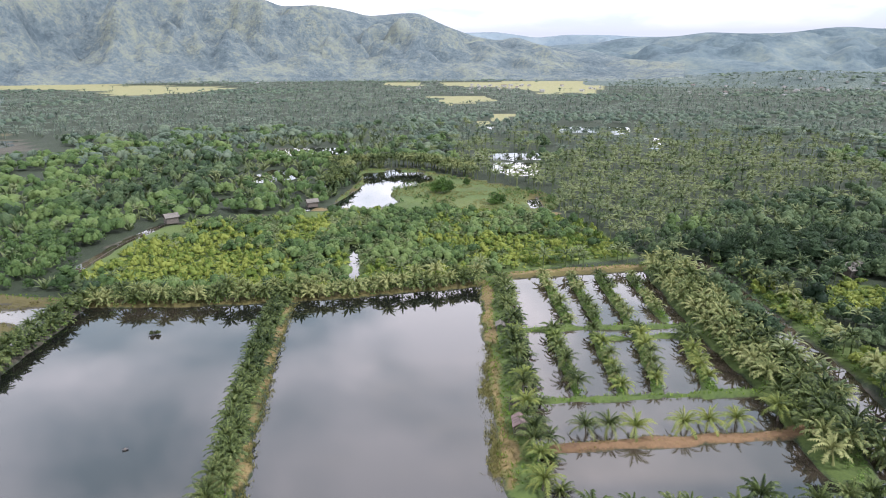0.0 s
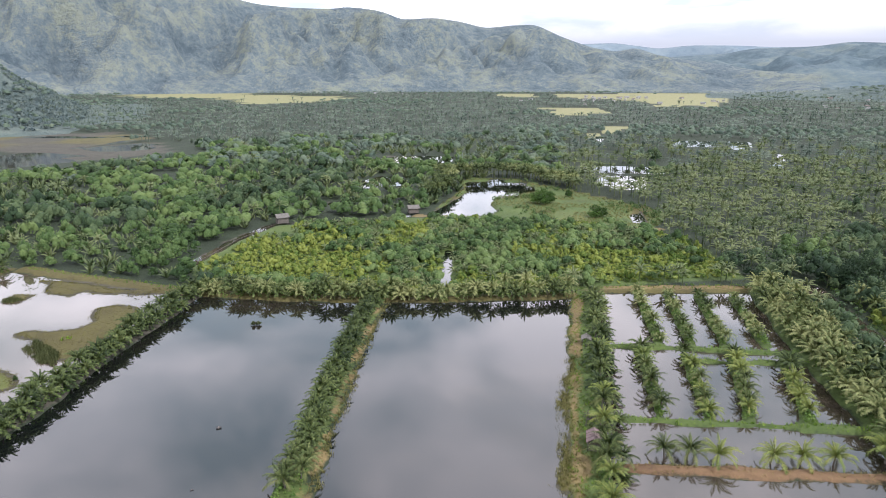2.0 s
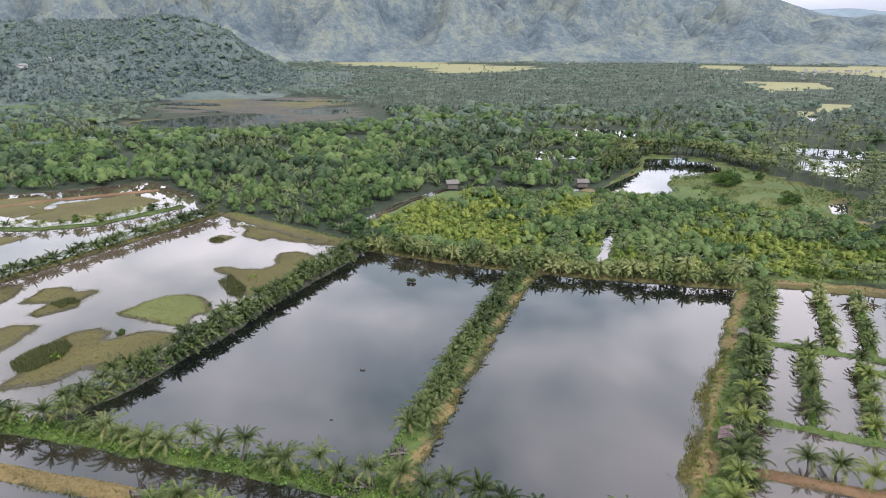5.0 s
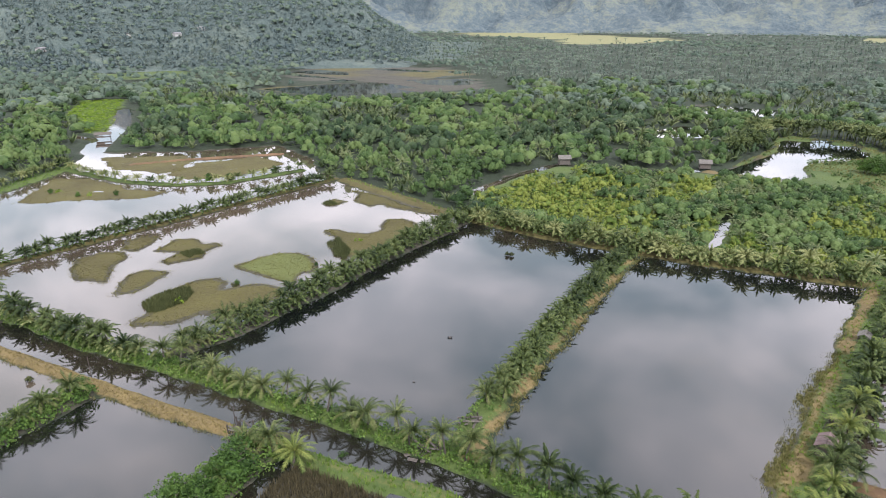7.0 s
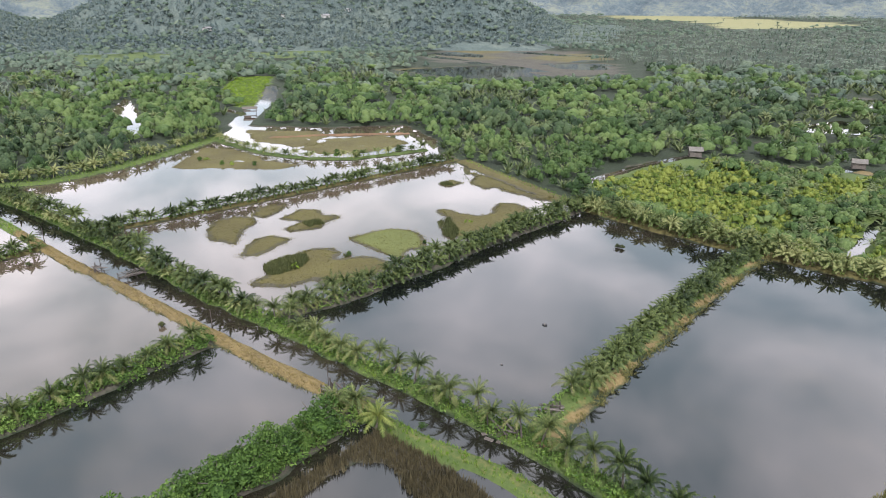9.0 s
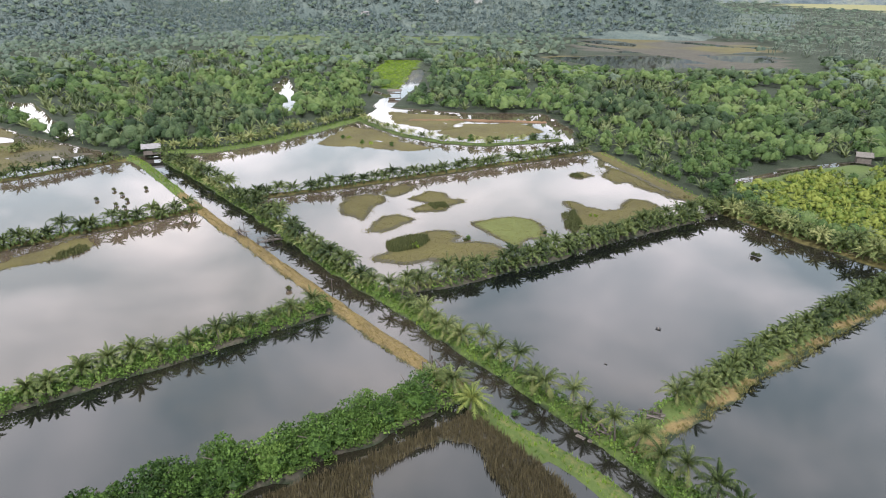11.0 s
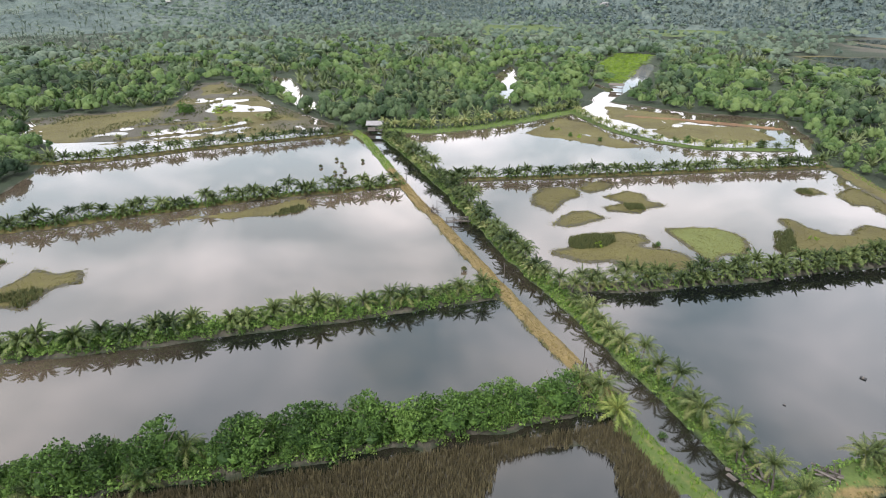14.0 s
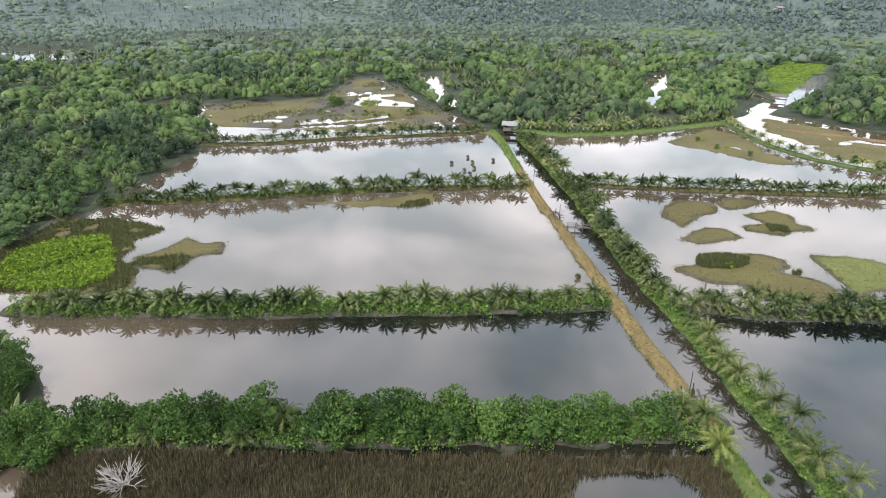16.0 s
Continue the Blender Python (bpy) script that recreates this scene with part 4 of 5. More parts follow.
def along(pts, step, rng, side=0.0, loose=0.3, start=0.0, stop=0.0):
    """Places along a line, step apart, set off sideways and shaken."""
    pts = np.array(pts, float)
    seg = np.hypot(*np.diff(pts, axis=0).T)
    cum = np.concatenate([[0], np.cumsum(seg)])
    s = np.arange(start + rng.uniform(0, step * 0.5), cum[-1] - stop, step)
    s = s + rng.uniform(-loose, loose, len(s)) * step
    s = np.clip(s, 0, cum[-1])
    x, y = np.interp(s, cum, pts[:, 0]), np.interp(s, cum, pts[:, 1])
    k = np.clip(np.searchsorted(cum, s) - 1, 0, len(seg) - 1)
    d = np.diff(pts, axis=0)[k] / seg[k][:, None]
    off = side + rng.uniform(-loose, loose, len(s)) * 1.2
    return x - d[:, 1] * off, y + d[:, 0] * off


def in_area(pts, step, rng, loose=0.48):
    """Places over an outline, about step apart."""
    p = np.array(pts, float)
    x, y = np.meshgrid(np.arange(p[:, 0].min(), p[:, 0].max(), step), np.arange(p[:, 1].min(), p[:, 1].max(), step))
    x, y = x.ravel() + rng.uniform(-loose, loose, x.size) * step, y.ravel() + rng.uniform(-loose, loose, y.size) * step
    m = inside(x, y, pts)
    return x[m], y[m]


# ---- coconut palms on the dykes ----
rng = np.random.RandomState(7)
FROND_MESH = {m.name: [mesh("frond", *s, PALM_OLD if m is PALM and k == 2 else m) for k, s in enumerate(FRONDS)] for m in (PALM, PALM_YELLOW)}
CROWN_MESH = {m.name: [mesh("crown", *crown_shape(20 + k, 22 + k % 4, FRONDS_MID), m) for k in range(6)] for m in (PALM, PALM_YELLOW)}
TRUNKS = [(h, lean, mesh("trunk", *trunk_shape(h, lean), BARK)) for h, lean in ((1.1, 0.1), (1.8, 0.25), (2.6, 0.5), (3.6, 0.8), (5.2, 0.9), (7.5, 1.2))]
planted, crowd = [], []


def palm(x, y, size, tall, leaf, group, label, near):
    """A coconut palm: near ones leaf by leaf, others with the crown in one."""
    size *= 0.99
    h, lean, data = TRUNKS[tall]
    ob = thing("coconut_palm", x, y, float(height(np.array([x]), np.array([y]))[0]) - 0.12, label, "palm tree", group, rng.uniform(0, 360), size)
    part("trunk", data, ob)
    if near:
        for yaw, k, s, roll in palm_layout(rng.randint(1000), 19 + rng.randint(6)):
            part("frond", FROND_MESH[leaf.name][k], ob, pose(lean + 0.1 * math.cos(radians(yaw)), 0.1 * math.sin(radians(yaw)), h, roll, 0, yaw) @ Matrix.Scale(s, 4))
    else:
        part("crown", CROWN_MESH[leaf.name][rng.randint(6)], ob, pose(lean, 0, h))
    planted.append((x, y))


def palm_row(pts, step, group, side=0.0, size=(0.8, 1.05), tall=(0, 1, 2), near=lambda x, y: False, yellow=0.0, loose=0.3, label="", solo=True, **ends):
    for x, y in zip(*along(pts, step, rng, side, loose, **ends)):
        if any((x - a) ** 2 + (y - c) ** 2 < 3.0 for a, c in planted[-60:]):
            continue
        leaf = PALM_YELLOW if rng.rand() < yellow else PALM
        if not solo:
            crowd.append((x, y, rng.uniform(*size) * 1.0, tall[rng.randint(len(tall))]))
            planted.append((x, y))
            continue
        palm(x, y, rng.uniform(*size), tall[rng.randint(len(tall))], leaf, group, label if leaf is PALM else "young coconut palm with yellow-green fronds on a pond dyke", near(x, y))


CANALSIDE = "green coconut palm leaning over the canal dyke"
CROWDED = "bushy green coconut palm in a crowded dyke row"
palm_row(EAST, 4.1, "palms along the canal dyke", 0.3, (0.85, 1.12), (1, 2, 3, 3), lambda x, y: -95 < x < -15, 0.05, label=CANALSIDE)
palm_row(D1, 3.3, "palms between the ponds", 1.0, (0.85, 1.05), (1, 2, 2), lambda x, y: y < 80, 0.04, label=CROWDED, start=5)
palm_row(D1, 3.6, "palms between the ponds", -1.1, (0.8, 1.0), (0, 1, 1), lambda x, y: y < 66, label=CROWDED, start=5)
palm_row(D2, 3.0, "palms between the ponds", 1.2, (0.78, 0.98), (0, 1, 1), lambda x, y: y < 84, label=CROWDED, start=12)
palm_row(D2, 3.2, "palms between the ponds", -0.5, (0.78, 0.98), (0, 1, 2), lambda x, y: y < 84, label=CROWDED, start=13)
palm_row(D3, 4.5, "palms beside the bare path", -2.6, (0.9, 1.12), (1, 2, 2), lambda x, y: y < 110, 0.25, label="full-crowned coconut palm beside a dry grass path")
palm_row(D3, 6.2, "palms beside the bare path", -4.8, (0.7, 0.95), (0, 1), lambda x, y: y < 92, 0.15, label="full-crowned coconut palm beside a dry grass path")
for k, s in enumerate(STRIPS):
    palm_row(s, 4.6 if k < 4 else 4.3, "palms on the narrow strips", 0, (0.5, 0.8) if k < 4 else (0.75, 1.0), (0, 0, 1), lambda x, y: y < 125, 0.1 if k < 4 else 0.4, label="young coconut palm on a narrow strip between flooded beds", solo=k > 3, start=1, stop=1)
for x, y in ((24, 94.5), (27.5, 95.5), (32, 94.5), (40.3, 96), (45.2, 97), (50, 97), (58.5, 99)):
    palm(x, y, rng.uniform(0.95, 1.1), 2, PALM_YELLOW if x > 25 and x != 27.5 else PALM, "palms on the clay bank", "young yellow-green coconut palm beside a clay bank", True)
palm_row(W2, 4.2, "palms on the western dyke", 0.3, (0.85, 1.08), (1, 1, 2), lambda x, y: y > 5, 0.04, label="coconut palm above leafy dyke shrubs", start=1)
palm_row(EAST[:6], 3.6, "", -0.7, (0.6, 0.8), (0, 1), solo=False)
palm_row(D0, 3.7, "palms on the marsh dyke", 0, (0.9, 1.1), (0, 0, 1), label="small coconut palm on the narrow marsh dyke", start=4)
palm_row(FAR[3:10], 3.6, "", -1.3, (0.85, 1.1), (0, 1, 1, 2), solo=False)
palm_row(FAR[3:10], 3.8, "", 1.6, (0.85, 1.1), (1, 1, 2, 3), solo=False)
for side, top_ in ((-1.0, (2, 3)), (-4.2, (2, 3, 3)), (-6.8, (1, 2, 2)), (2.2, (1, 2))):
    palm_row(BAND[::-1], 4.0, "", side, (0.9, 1.15), top_, solo=False)
palm_row(W3, 3.5, "palms on the outer dykes", 0.6, (0.9, 1.15), (0, 0, 1, 2), label="small coconut palm on a low outer dyke", start=2)
palm_row(W4, 3.8, "palms on the outer dykes", 0, (0.85, 1.1), (0, 0, 1), label="small coconut palm on a low outer dyke", start=3)
palm_row(WBANK, 6.5, "", 0, (0.6, 0.9), (0, 0, 1), solo=False, loose=0.45)
palm_row(WBANK_BACK, 11, "", 0, (0.5, 0.8), (0, 1), solo=False, loose=0.45)
palm_row(INNER, 5.0, "", 0, (0.65, 0.9), (0, 1), solo=False, start=3)
palm_row(NORTH, 4.5, "", 2.5, (0.8, 1.05), (1, 2), solo=False)
palm_row([(87, 178), (87, 152), (85.5, 126), (84.5, 108), (80, 92)], 5.0, "", 0, (0.9, 1.1), (2, 3, 4), solo=False, loose=0.6)
for k in range(3):
    palm_row([(-52 - 2 * k, 300), (-49 - 3 * k, 335), (-56 - 4 * k, 368 + 2 * k), (-21, 379 + 4 * k), (5, 353 + 4 * k), (18, 341 + 4 * k)], 3.4, "", 0, (0.95, 1.25), (3, 4, 4), solo=False, loose=0.5)
CROWNS = [crown_shape(20 + k, 20 + k % 4, FRONDS_MID) for k in range(6)]
for level in range(5):
    some = np.array([c[:3] for c in crowd if c[3] == level])
    if not len(some):
        continue
    h, lean, _ = TRUNKS[level]
    forms = [join([(v + (lean, 0, h), f), trunk_shape(h, lean)]) for v, f in CROWNS]
    stuff("dyke_palms", forms, some[:, 0], some[:, 1], some[:, 2], PALM, "coconut palms on the back dykes and canal belt", "palms", rng)

for x, y, s, t, yl in ((-52.5, 43.5, 1.0, 2, 0), (-50.5, 46.5, 1.05, 2, 0), (-46.8, 47.2, 1.1, 1, 1), (-50.5, 38.5, 0.7, 1, 0), (-41.5, -17.5, 0.95, 1, 0), (-45, -12, 0.9, 2, 0), (-40.5, -30, 0.9, 1, 0), (-38, -43, 0.9, 1, 0), (-41, -36, 0.85, 2, 0)):
    palm(x, y, s, t, PALM_YELLOW if yl else PALM, "palms among the dyke trees", "spreading coconut palm among dyke trees", True)

# ---- leafy trees on the western dyke ----
LEAFY = [mesh("crown", *join([leafy_shape(60 + k, 2.6, 4.6, 1500, 0.145, 20, 0.0, 0.66, 0.8), canopy_shape(64 + k, 1.6, 3.3, 6, 0, 0.2, 3, 6)]), THICKET) for k in range(4)]
BOUGHS = [mesh("trunk", *limbs_shape(70 + k, 4.6, 2.5), BARK) for k in range(4)]


def leafy_tree(x, y, size, group, label):
    k = rng.randint(4)
    ob = thing("leafy_tree", x, y, float(height(np.array([x]), np.array([y]))[0]) - 0.05, label, "tree", group, rng.uniform(0, 360), size)
    part("trunk", BOUGHS[k], ob)
    part("crown", LEAFY[k], ob)


DYKE_TREE = "dense round-crowned green mangrove tree on the dyke"
for side, step, lo, hi in ((1.8, 3.3, 0.8, 1.3), (-1.2, 3.6, 0.7, 1.0), (0.3, 4.4, 0.75, 1.3)):
    for x, y in zip(*along(W1, step, rng, side, 0.35, start=9)):
        leafy_tree(x, y, lo * 0.8 + (hi * 1.5 - lo * 0.8) * rng.rand() ** 1.5, "trees on the western dyke", DYKE_TREE)
for x, y, s in ((-45.5, 5.5, 1.5), (-46, 9, 1.25), (-47.5, -1.5, 1.2), (-44.5, -22, 1.3), (-42.5, -36.5, 1.45), (-48, 21, 1.05)):
    leafy_tree(x, y, s, "trees on the western dyke", DYKE_TREE)
for x, y, s in ((-107.8, 81.3, 0.36), (-96, 90.8, 0.4), (-101.8, 100.7, 0.28), (-217, 94, 0.5), (-229, 90, 0.5), (-208, 103, 0.5), (-281.7, -69.1, 1.5), (-283, -66, 1.2), (-197, 133, 0.9), (-194, 140, 0.9), (-193, 160, 0.9)):
    leafy_tree(x, y, s, "bushes on the marsh islands", "small rounded green bush on a marsh island")
for x, y, s in ((0.3, 297.7, 2.0), (-3.5, 299, 1.7), (3, 301, 1.5), (22.5, 272.7, 1.5), (26, 275, 1.1), (12, 318, 1.0)):
    leafy_tree(x, y, s, "trees beside the back pond", "round grey-green tree on the grass by the back pond")
for x, y in zip(*in_area([(-35, -41), (-42, -44.5), (-47, -50), (-54.5, -58), (-58.5, -67), (-66, -76), (-60, -88), (-44, -78), (-32, -60), (-29, -46)], 3.4, np.random.RandomState(17))):
    leafy_tree(x, y, rng.uniform(0.7, 1.3), "trees at the pond corner", "dense green mangrove tree at the pond corner")
for x, y, s in ((-42.5, 52.6, 0.42), (-80, -20, 0.75), (-78, -33, 0.85), (-83, 3, 0.7), (-165, 118, 0.5), (-165, 150, 0.6), (-77.5, -40, 0.8), (-150, -42, 0.6)):
    leafy_tree(x, y, s, "bushes on the dykes", "rounded light-green bush on a dyke")

# tall shade trees on the east bank
BIG_CROWN = [mesh("crown", *join([leafy_shape(85 + k, 6.5, 11.5, 1700, 0.34, 16, 0.1, 0.85), canopy_shape(88 + k, 5.6, 10.0, 7, 0, 0.2, 3, 6)]), WOODS) for k in range(2)]
BIG_TRUNK = mesh("trunk", *limbs_shape(90, 11.0, 6.0), BARK)
for k, (x, y, s) in enumerate(((101, 186, 1.0), (88, 190, 0.85), (114, 188, 0.95), (128, 181, 0.8), (107, 197, 1.05), (96, 200, 0.8), (135, 196, 0.95), (122, 205, 0.9))):
    ob = thing("shade_tree", x, y, 0.5, "tall dark green shade tree with a broad dense crown", "tree", "shade trees on the east bank", k * 77, s)
    part("trunk", BIG_TRUNK, ob)
    part("crown", BIG_CROWN[k % 2], ob)

# ---- shrubs, grass and sedge ----
def clumps(n, radius, tall, leaves, leaf, seed, lobes=3):
    return [leafy_shape(seed + k, radius, tall, leaves, leaf, lobes, 0.0) for k in range(n)]


SHRUB = clumps(5, 0.75, 1.0, 15, 0.18, 100)
TUFTS = [tuft_shape(120 + k, 9) for k in range(4)]
FERN = clumps(4, 1.0, 1.1, 22, 0.26, 130)


def row_plants(rows, seed):
    r = np.random.RandomState(seed)
    xs, ys = [], []
    for pts, step, side, loose in rows:
        x, y = along(pts, step, r, side, loose)
        xs.append(x); ys.append(y)
    return np.concatenate(xs), np.concatenate(ys), r


x, y, r = row_plants([(EAST, 0.45, 0.9, 1.1), (EAST, 0.5, -0.8, 1.0), (D1, 0.5, 0, 2.0), (D2, 0.6, 0.6, 1.5), (FAR[2:10], 0.6, -1.2, 1.8), (W2, 0.3, 0, 2.0), (W2, 0.3, 1.6, 1.2), (W2, 0.3, -1.7, 1.2), (D1, 0.5, 2.3, 0.6), (D1, 0.5, -2.3, 0.6), (D2, 0.6, 2.2, 0.5), (W3, 0.35, 0.8, 1.2), (W3, 0.5, 0, 1.4), (W4, 0.6, 0, 1.4),
                      (D0, 0.5, 0, 1.1), (W1, 0.22, 0, 3.2), (W1, 0.22, 1.5, 2.5), (W1, 0.2, 3.4, 1.2), (W1, 0.3, -3.0, 1.0), (EAST, 0.5, -1.7, 0.5), (EAST, 0.5, 1.8, 0.5), (CANALS[0][0], 0.6, 6.0, 1.5), (CANALS[0][0], 0.6, -6.2, 1.2), (BAND, 0.4, 2, 4.0), (D3, 0.6, -2.8, 1.5), (INNER, 1.0, 0, 1.0), (NORTH, 0.8, 1.5, 1.5)] + [(s, 0.3, 0, 0.8) for s in STRIPS] + [(D3, 0.5, -4.0, 1.5)], 31)
ok = height(x, y) > 0.12
stuff("dyke_shrubs", SHRUB, x[ok], y[ok], r.uniform(0.6, 1.5, ok.sum()), THICKET, "low bright green shrubs crowding the pond dykes", "shrubs", r)
x, y, r = row_plants([(EAST, 0.25, 0, 2.0), (EAST, 0.25, -1.6, 1.2), (BERM[:3], 0.15, 0, 1.6), (W2, 1.2, 0, 2.2), (BERM[8:], 0.12, 0, 1.7), (D0, 0.8, 0, 1.2), (W3, 0.9, 0, 1.4), (W4, 1.0, 0, 1.4), (D3, 0.25, 1.0, 2.0), (FAR, 0.4, 1.6, 1.4), (NORTH, 0.4, -1.5, 1.8)]
                     + [(s, 0.3, 0, 0.9) for s in STRIPS + CROSS], 32)
ok = height(x, y) > 0.04
stuff("dyke_grass", TUFTS, x[ok], y[ok], r.uniform(0.35, 0.8, ok.sum()), GRASS, "rough green grass along the dykes", "grass", r)
x, y, r = row_plants([(BERM[2:10], 0.05, 0, 1.3), (BERM[2:10], 0.15, -1.4, 0.8)] + [(p, 0.16, 0, 1.1) for p, _ in DRYSIDES] + [(CLAYBANK, 0.12, 0, 1.3)], 33)
ok = height(x, y) > 0.02
stuff("dry_grass", TUFTS, x[ok], y[ok], np.stack([r.uniform(0.3, 0.55, ok.sum())] * 2 + [r.uniform(0.12, 0.32, ok.sum())], 1), DRY, "straw-coloured dry grass on the bare berms", "grass", r)
r = np.random.RandomState(34)
pts = [in_area(p, 0.7, r) for p in ISLANDS] + [in_area(p, 1.4, r) for p in MARSHES] + [in_area(BACK_FIELD, 2.2, r)]
x, y = np.concatenate([p[0] for p in pts]), np.concatenate([p[1] for p in pts])
ok = height(x, y) > 0.0
stuff("marsh_grass", TUFTS, x[ok], y[ok], np.stack([r.uniform(0.6, 1.0, ok.sum())] * 2 + [r.uniform(0.1, 0.3, ok.sum())], 1), OLIVE, "short olive marsh grass on flooded islands", "grass", r)
RUSH_SPOTS = [RUSH_BED, [(-137, 84), (-136, 89), (-132, 88.5), (-132, 84)], [(-143, 140), (-143, 143.5), (-138.5, 143), (-138.5, 140)], [(-113, 114.5), (-113, 119), (-102, 113), (-99, 108), (-102, 107.5)], [(-109, 80.2), (-108.5, 82.4), (-106.6, 82.2), (-107, 80)]]
pts = [in_area(p, 0.36, r) for p in RUSH_SPOTS] + [in_area(p, 0.6, r) for p in (ISLE_SOUTH, MARSHES[2], MARSHES[5])] + [in_area(WEST_FLATS, 1.6, r)]
x, y = np.concatenate([p[0] for p in pts]), np.concatenate([p[1] for p in pts])
ok = (height(x, y) > -0.5) & (sum(inside(x, y, p) for p in RUSH_SPOTS) > 0) & (field(x, y, 2.2, 108) > 0.22) | (height(x, y) > 0.0) & ((field(x, y, 9, 98) * 0.7 + field(x, y, 3, 99) * 0.3 > 0.6) | (inside(x, y, MARSHES[2]) & (field(x, y, 4, 100) > 0.3)))
stuff("island_rushes", TUFTS, x[ok], y[ok], np.stack([r.uniform(0.8, 1.3, ok.sum())] * 2 + [r.uniform(0.7, 1.3, ok.sum())], 1), RUSH, "dark green rushes on the marsh islands", "rushes", r)
x, y = in_area(SEDGE, 0.42, r)
ok = height(x, y) > -0.02
stuff("brown_sedge", TUFTS, x[ok], y[ok], np.stack([r.uniform(0.7, 1.1, ok.sum())] * 2 + [r.uniform(0.8, 1.7, ok.sum())], 1), REED, "tall withered brown sedge standing in shallow water", "sedge", r)
HEDGE = [leafy_shape(110 + k, 1.3, 1.9, 60, 0.2, 4, 0.0) for k in range(4)]
x, y, r_ = row_plants([(W2, 0.6, 0.2, 1.8), (W2, 0.8, -2.0, 0.8), (W2, 1.0, 2.0, 0.8), (W3[2:], 1.6, 1.0, 1.0), (D1, 1.6, 1.6, 0.8), (W1, 0.9, 2.8, 0.9), (W1, 1.2, -2.4, 0.8), (EAST[4:11], 2.2, 0.4, 0.8)], 36)
stuff("dyke_hedge", HEDGE, x, y, r.uniform(0.6, 1.35, len(x)), THICKET, "dense green hedge of dyke shrubs", "shrubs", r)
x, y = in_area([(-86, -91), (-99, -96), (-107, -91), (-111.5, -81), (-105, -75), (-90, -66), (-82, -71), (-82, -85)], 0.7, r)
ok = np.abs((y + 78) + 0.6 * (x + 100)) > 1.0
stuff("lime_ferns", FERN, x[ok], y[ok], r.uniform(0.7, 1.25, ok.sum()), LIME, "vivid lime-green fern thicket at the pond end", "ferns", r)
for p, st in ((GREEN_PATCHES[0], 2.6), (WEST_LIME, 3.2)):
    x, y = in_area(p, st, r)
    stuff("green_meadow", FERN, x, y, np.stack([r.uniform(1.6, 2.4, len(x))] * 2 + [r.uniform(0.6, 1.0, len(x))], 1), LIME, "vivid green meadow beside the far channel", "meadow", r)
x, y = in_area(BACK_FIELD, 1.5, r)
ok = (height(x, y) > 0.15) & (field(x, y, 9, 107) > 0.35)
stuff("back_meadow", TUFTS, x[ok], y[ok], np.stack([r.uniform(1.0, 1.8, ok.sum())] * 2 + [r.uniform(0.4, 0.9, ok.sum())], 1), SHORE, "rough yellow-green grass beside the back pond", "grass", r)
x, y = in_area(BACK_FIELD, 3.6, r)
ok = (height(x, y) > 0.2) & (field(x, y, 12, 95) > 0.62)
stuff("back_pond_bushes", FERN, x[ok], y[ok], r.uniform(1.0, 2.0, ok.sum()), MANGROVE, "green bushes on the back pond island", "bushes", r)
x, y = np.array([-109.1, -109.8, -108.2, -107.1, -106.2, -229, -230.5, -215, -216.5, -227.5]), np.array([66.2, 67.6, 67.2, 120, 121, 92, 93.5, 97, 98, 93])
stuff("lime_bushes", FERN, x, y, r.uniform(0.7, 1.1, len(x)), LIME, "bright lime-green bushes on marsh islands", "bushes", r)

# sedge thinning out round the marsh islands
x, y, r_ = row_plants([(p + p[:1], 0.22, 0, 1.1) for p in ISLANDS] + [(p + p[:1], 0.3, 0, 1.6) for p in MARSHES[:6]], 38)
ok = height(x, y) > -0.4
stuff("island_fringe", TUFTS, x[ok], y[ok], np.stack([r_.uniform(0.5, 1.0, ok.sum())] * 2 + [r_.uniform(0.15, 0.45, ok.sum())], 1), OLIVE, "thin olive sedge fringing the marsh islands", "sedge", r_)

# grass standing in the shallows beside the dry banks
x, y, r_ = row_plants([([(p[0] + 3.4, p[1]) for p in D2], 0.12, 0, 1.0), ([(p[0] - 3.0, p[1]) for p in D3], 0.12, 0, 1.3), ([(8.6, 84), (8.3, 104), (8.2, 118), (9.4, 130)], 0.05, 0, 1.4), ([(p[0], p[1] - 2.4) for p in BERM[3:10]], 0.15, 0, 0.6), (CLAYBANK, 0.3, 1.4, 0.8)], 37)
ok = (height(x, y) > -0.55) & (height(x, y) < 0.35) & (field(x, y, 3, 105) > 0.3)
stuff("shore_grass", TUFTS, x[ok], y[ok], np.stack([r_.uniform(0.5, 0.9, ok.sum())] * 2 + [r_.uniform(0.35, 0.75, ok.sum())], 1), SHORE, "sparse yellow-green grass standing in the shallows", "grass", r_)

# ---- scrub land behind the ponds ----
pts = [in_area(SCRUB_LAND, 1.9, r)] + [in_area(p, 2.0, r) for p in EAST_SCRUB]
x, y = np.concatenate([p[0] for p in pts]), np.concatenate([p[1] for p in pts])
ok = (height(x, y) > 0.3) & (from_line(x, y, CANALS[1][0]) > 7) & (np.minimum(from_line(x, y, SIGHTS[0]), from_line(x, y, SIGHTS[1])) > 5)
x, y = x[ok], y[ok]
kind = field(x, y, 16, 61) * 0.5 + field(x, y, 5, 62) * 0.3 + r.rand(len(x)) * 0.2 + np.where(x < -45, 0.08, np.where(x > 66, 0.2, -0.05))
BUSH = [canopy_shape(140 + k, 1.4, 2.0, 2, 34, 0.3) for k in range(5)]
TREE_NEAR = [canopy_shape(150 + k, 2.5, 4.6, 4, 40, 0.32) for k in range(5)]
m = kind > 0.49
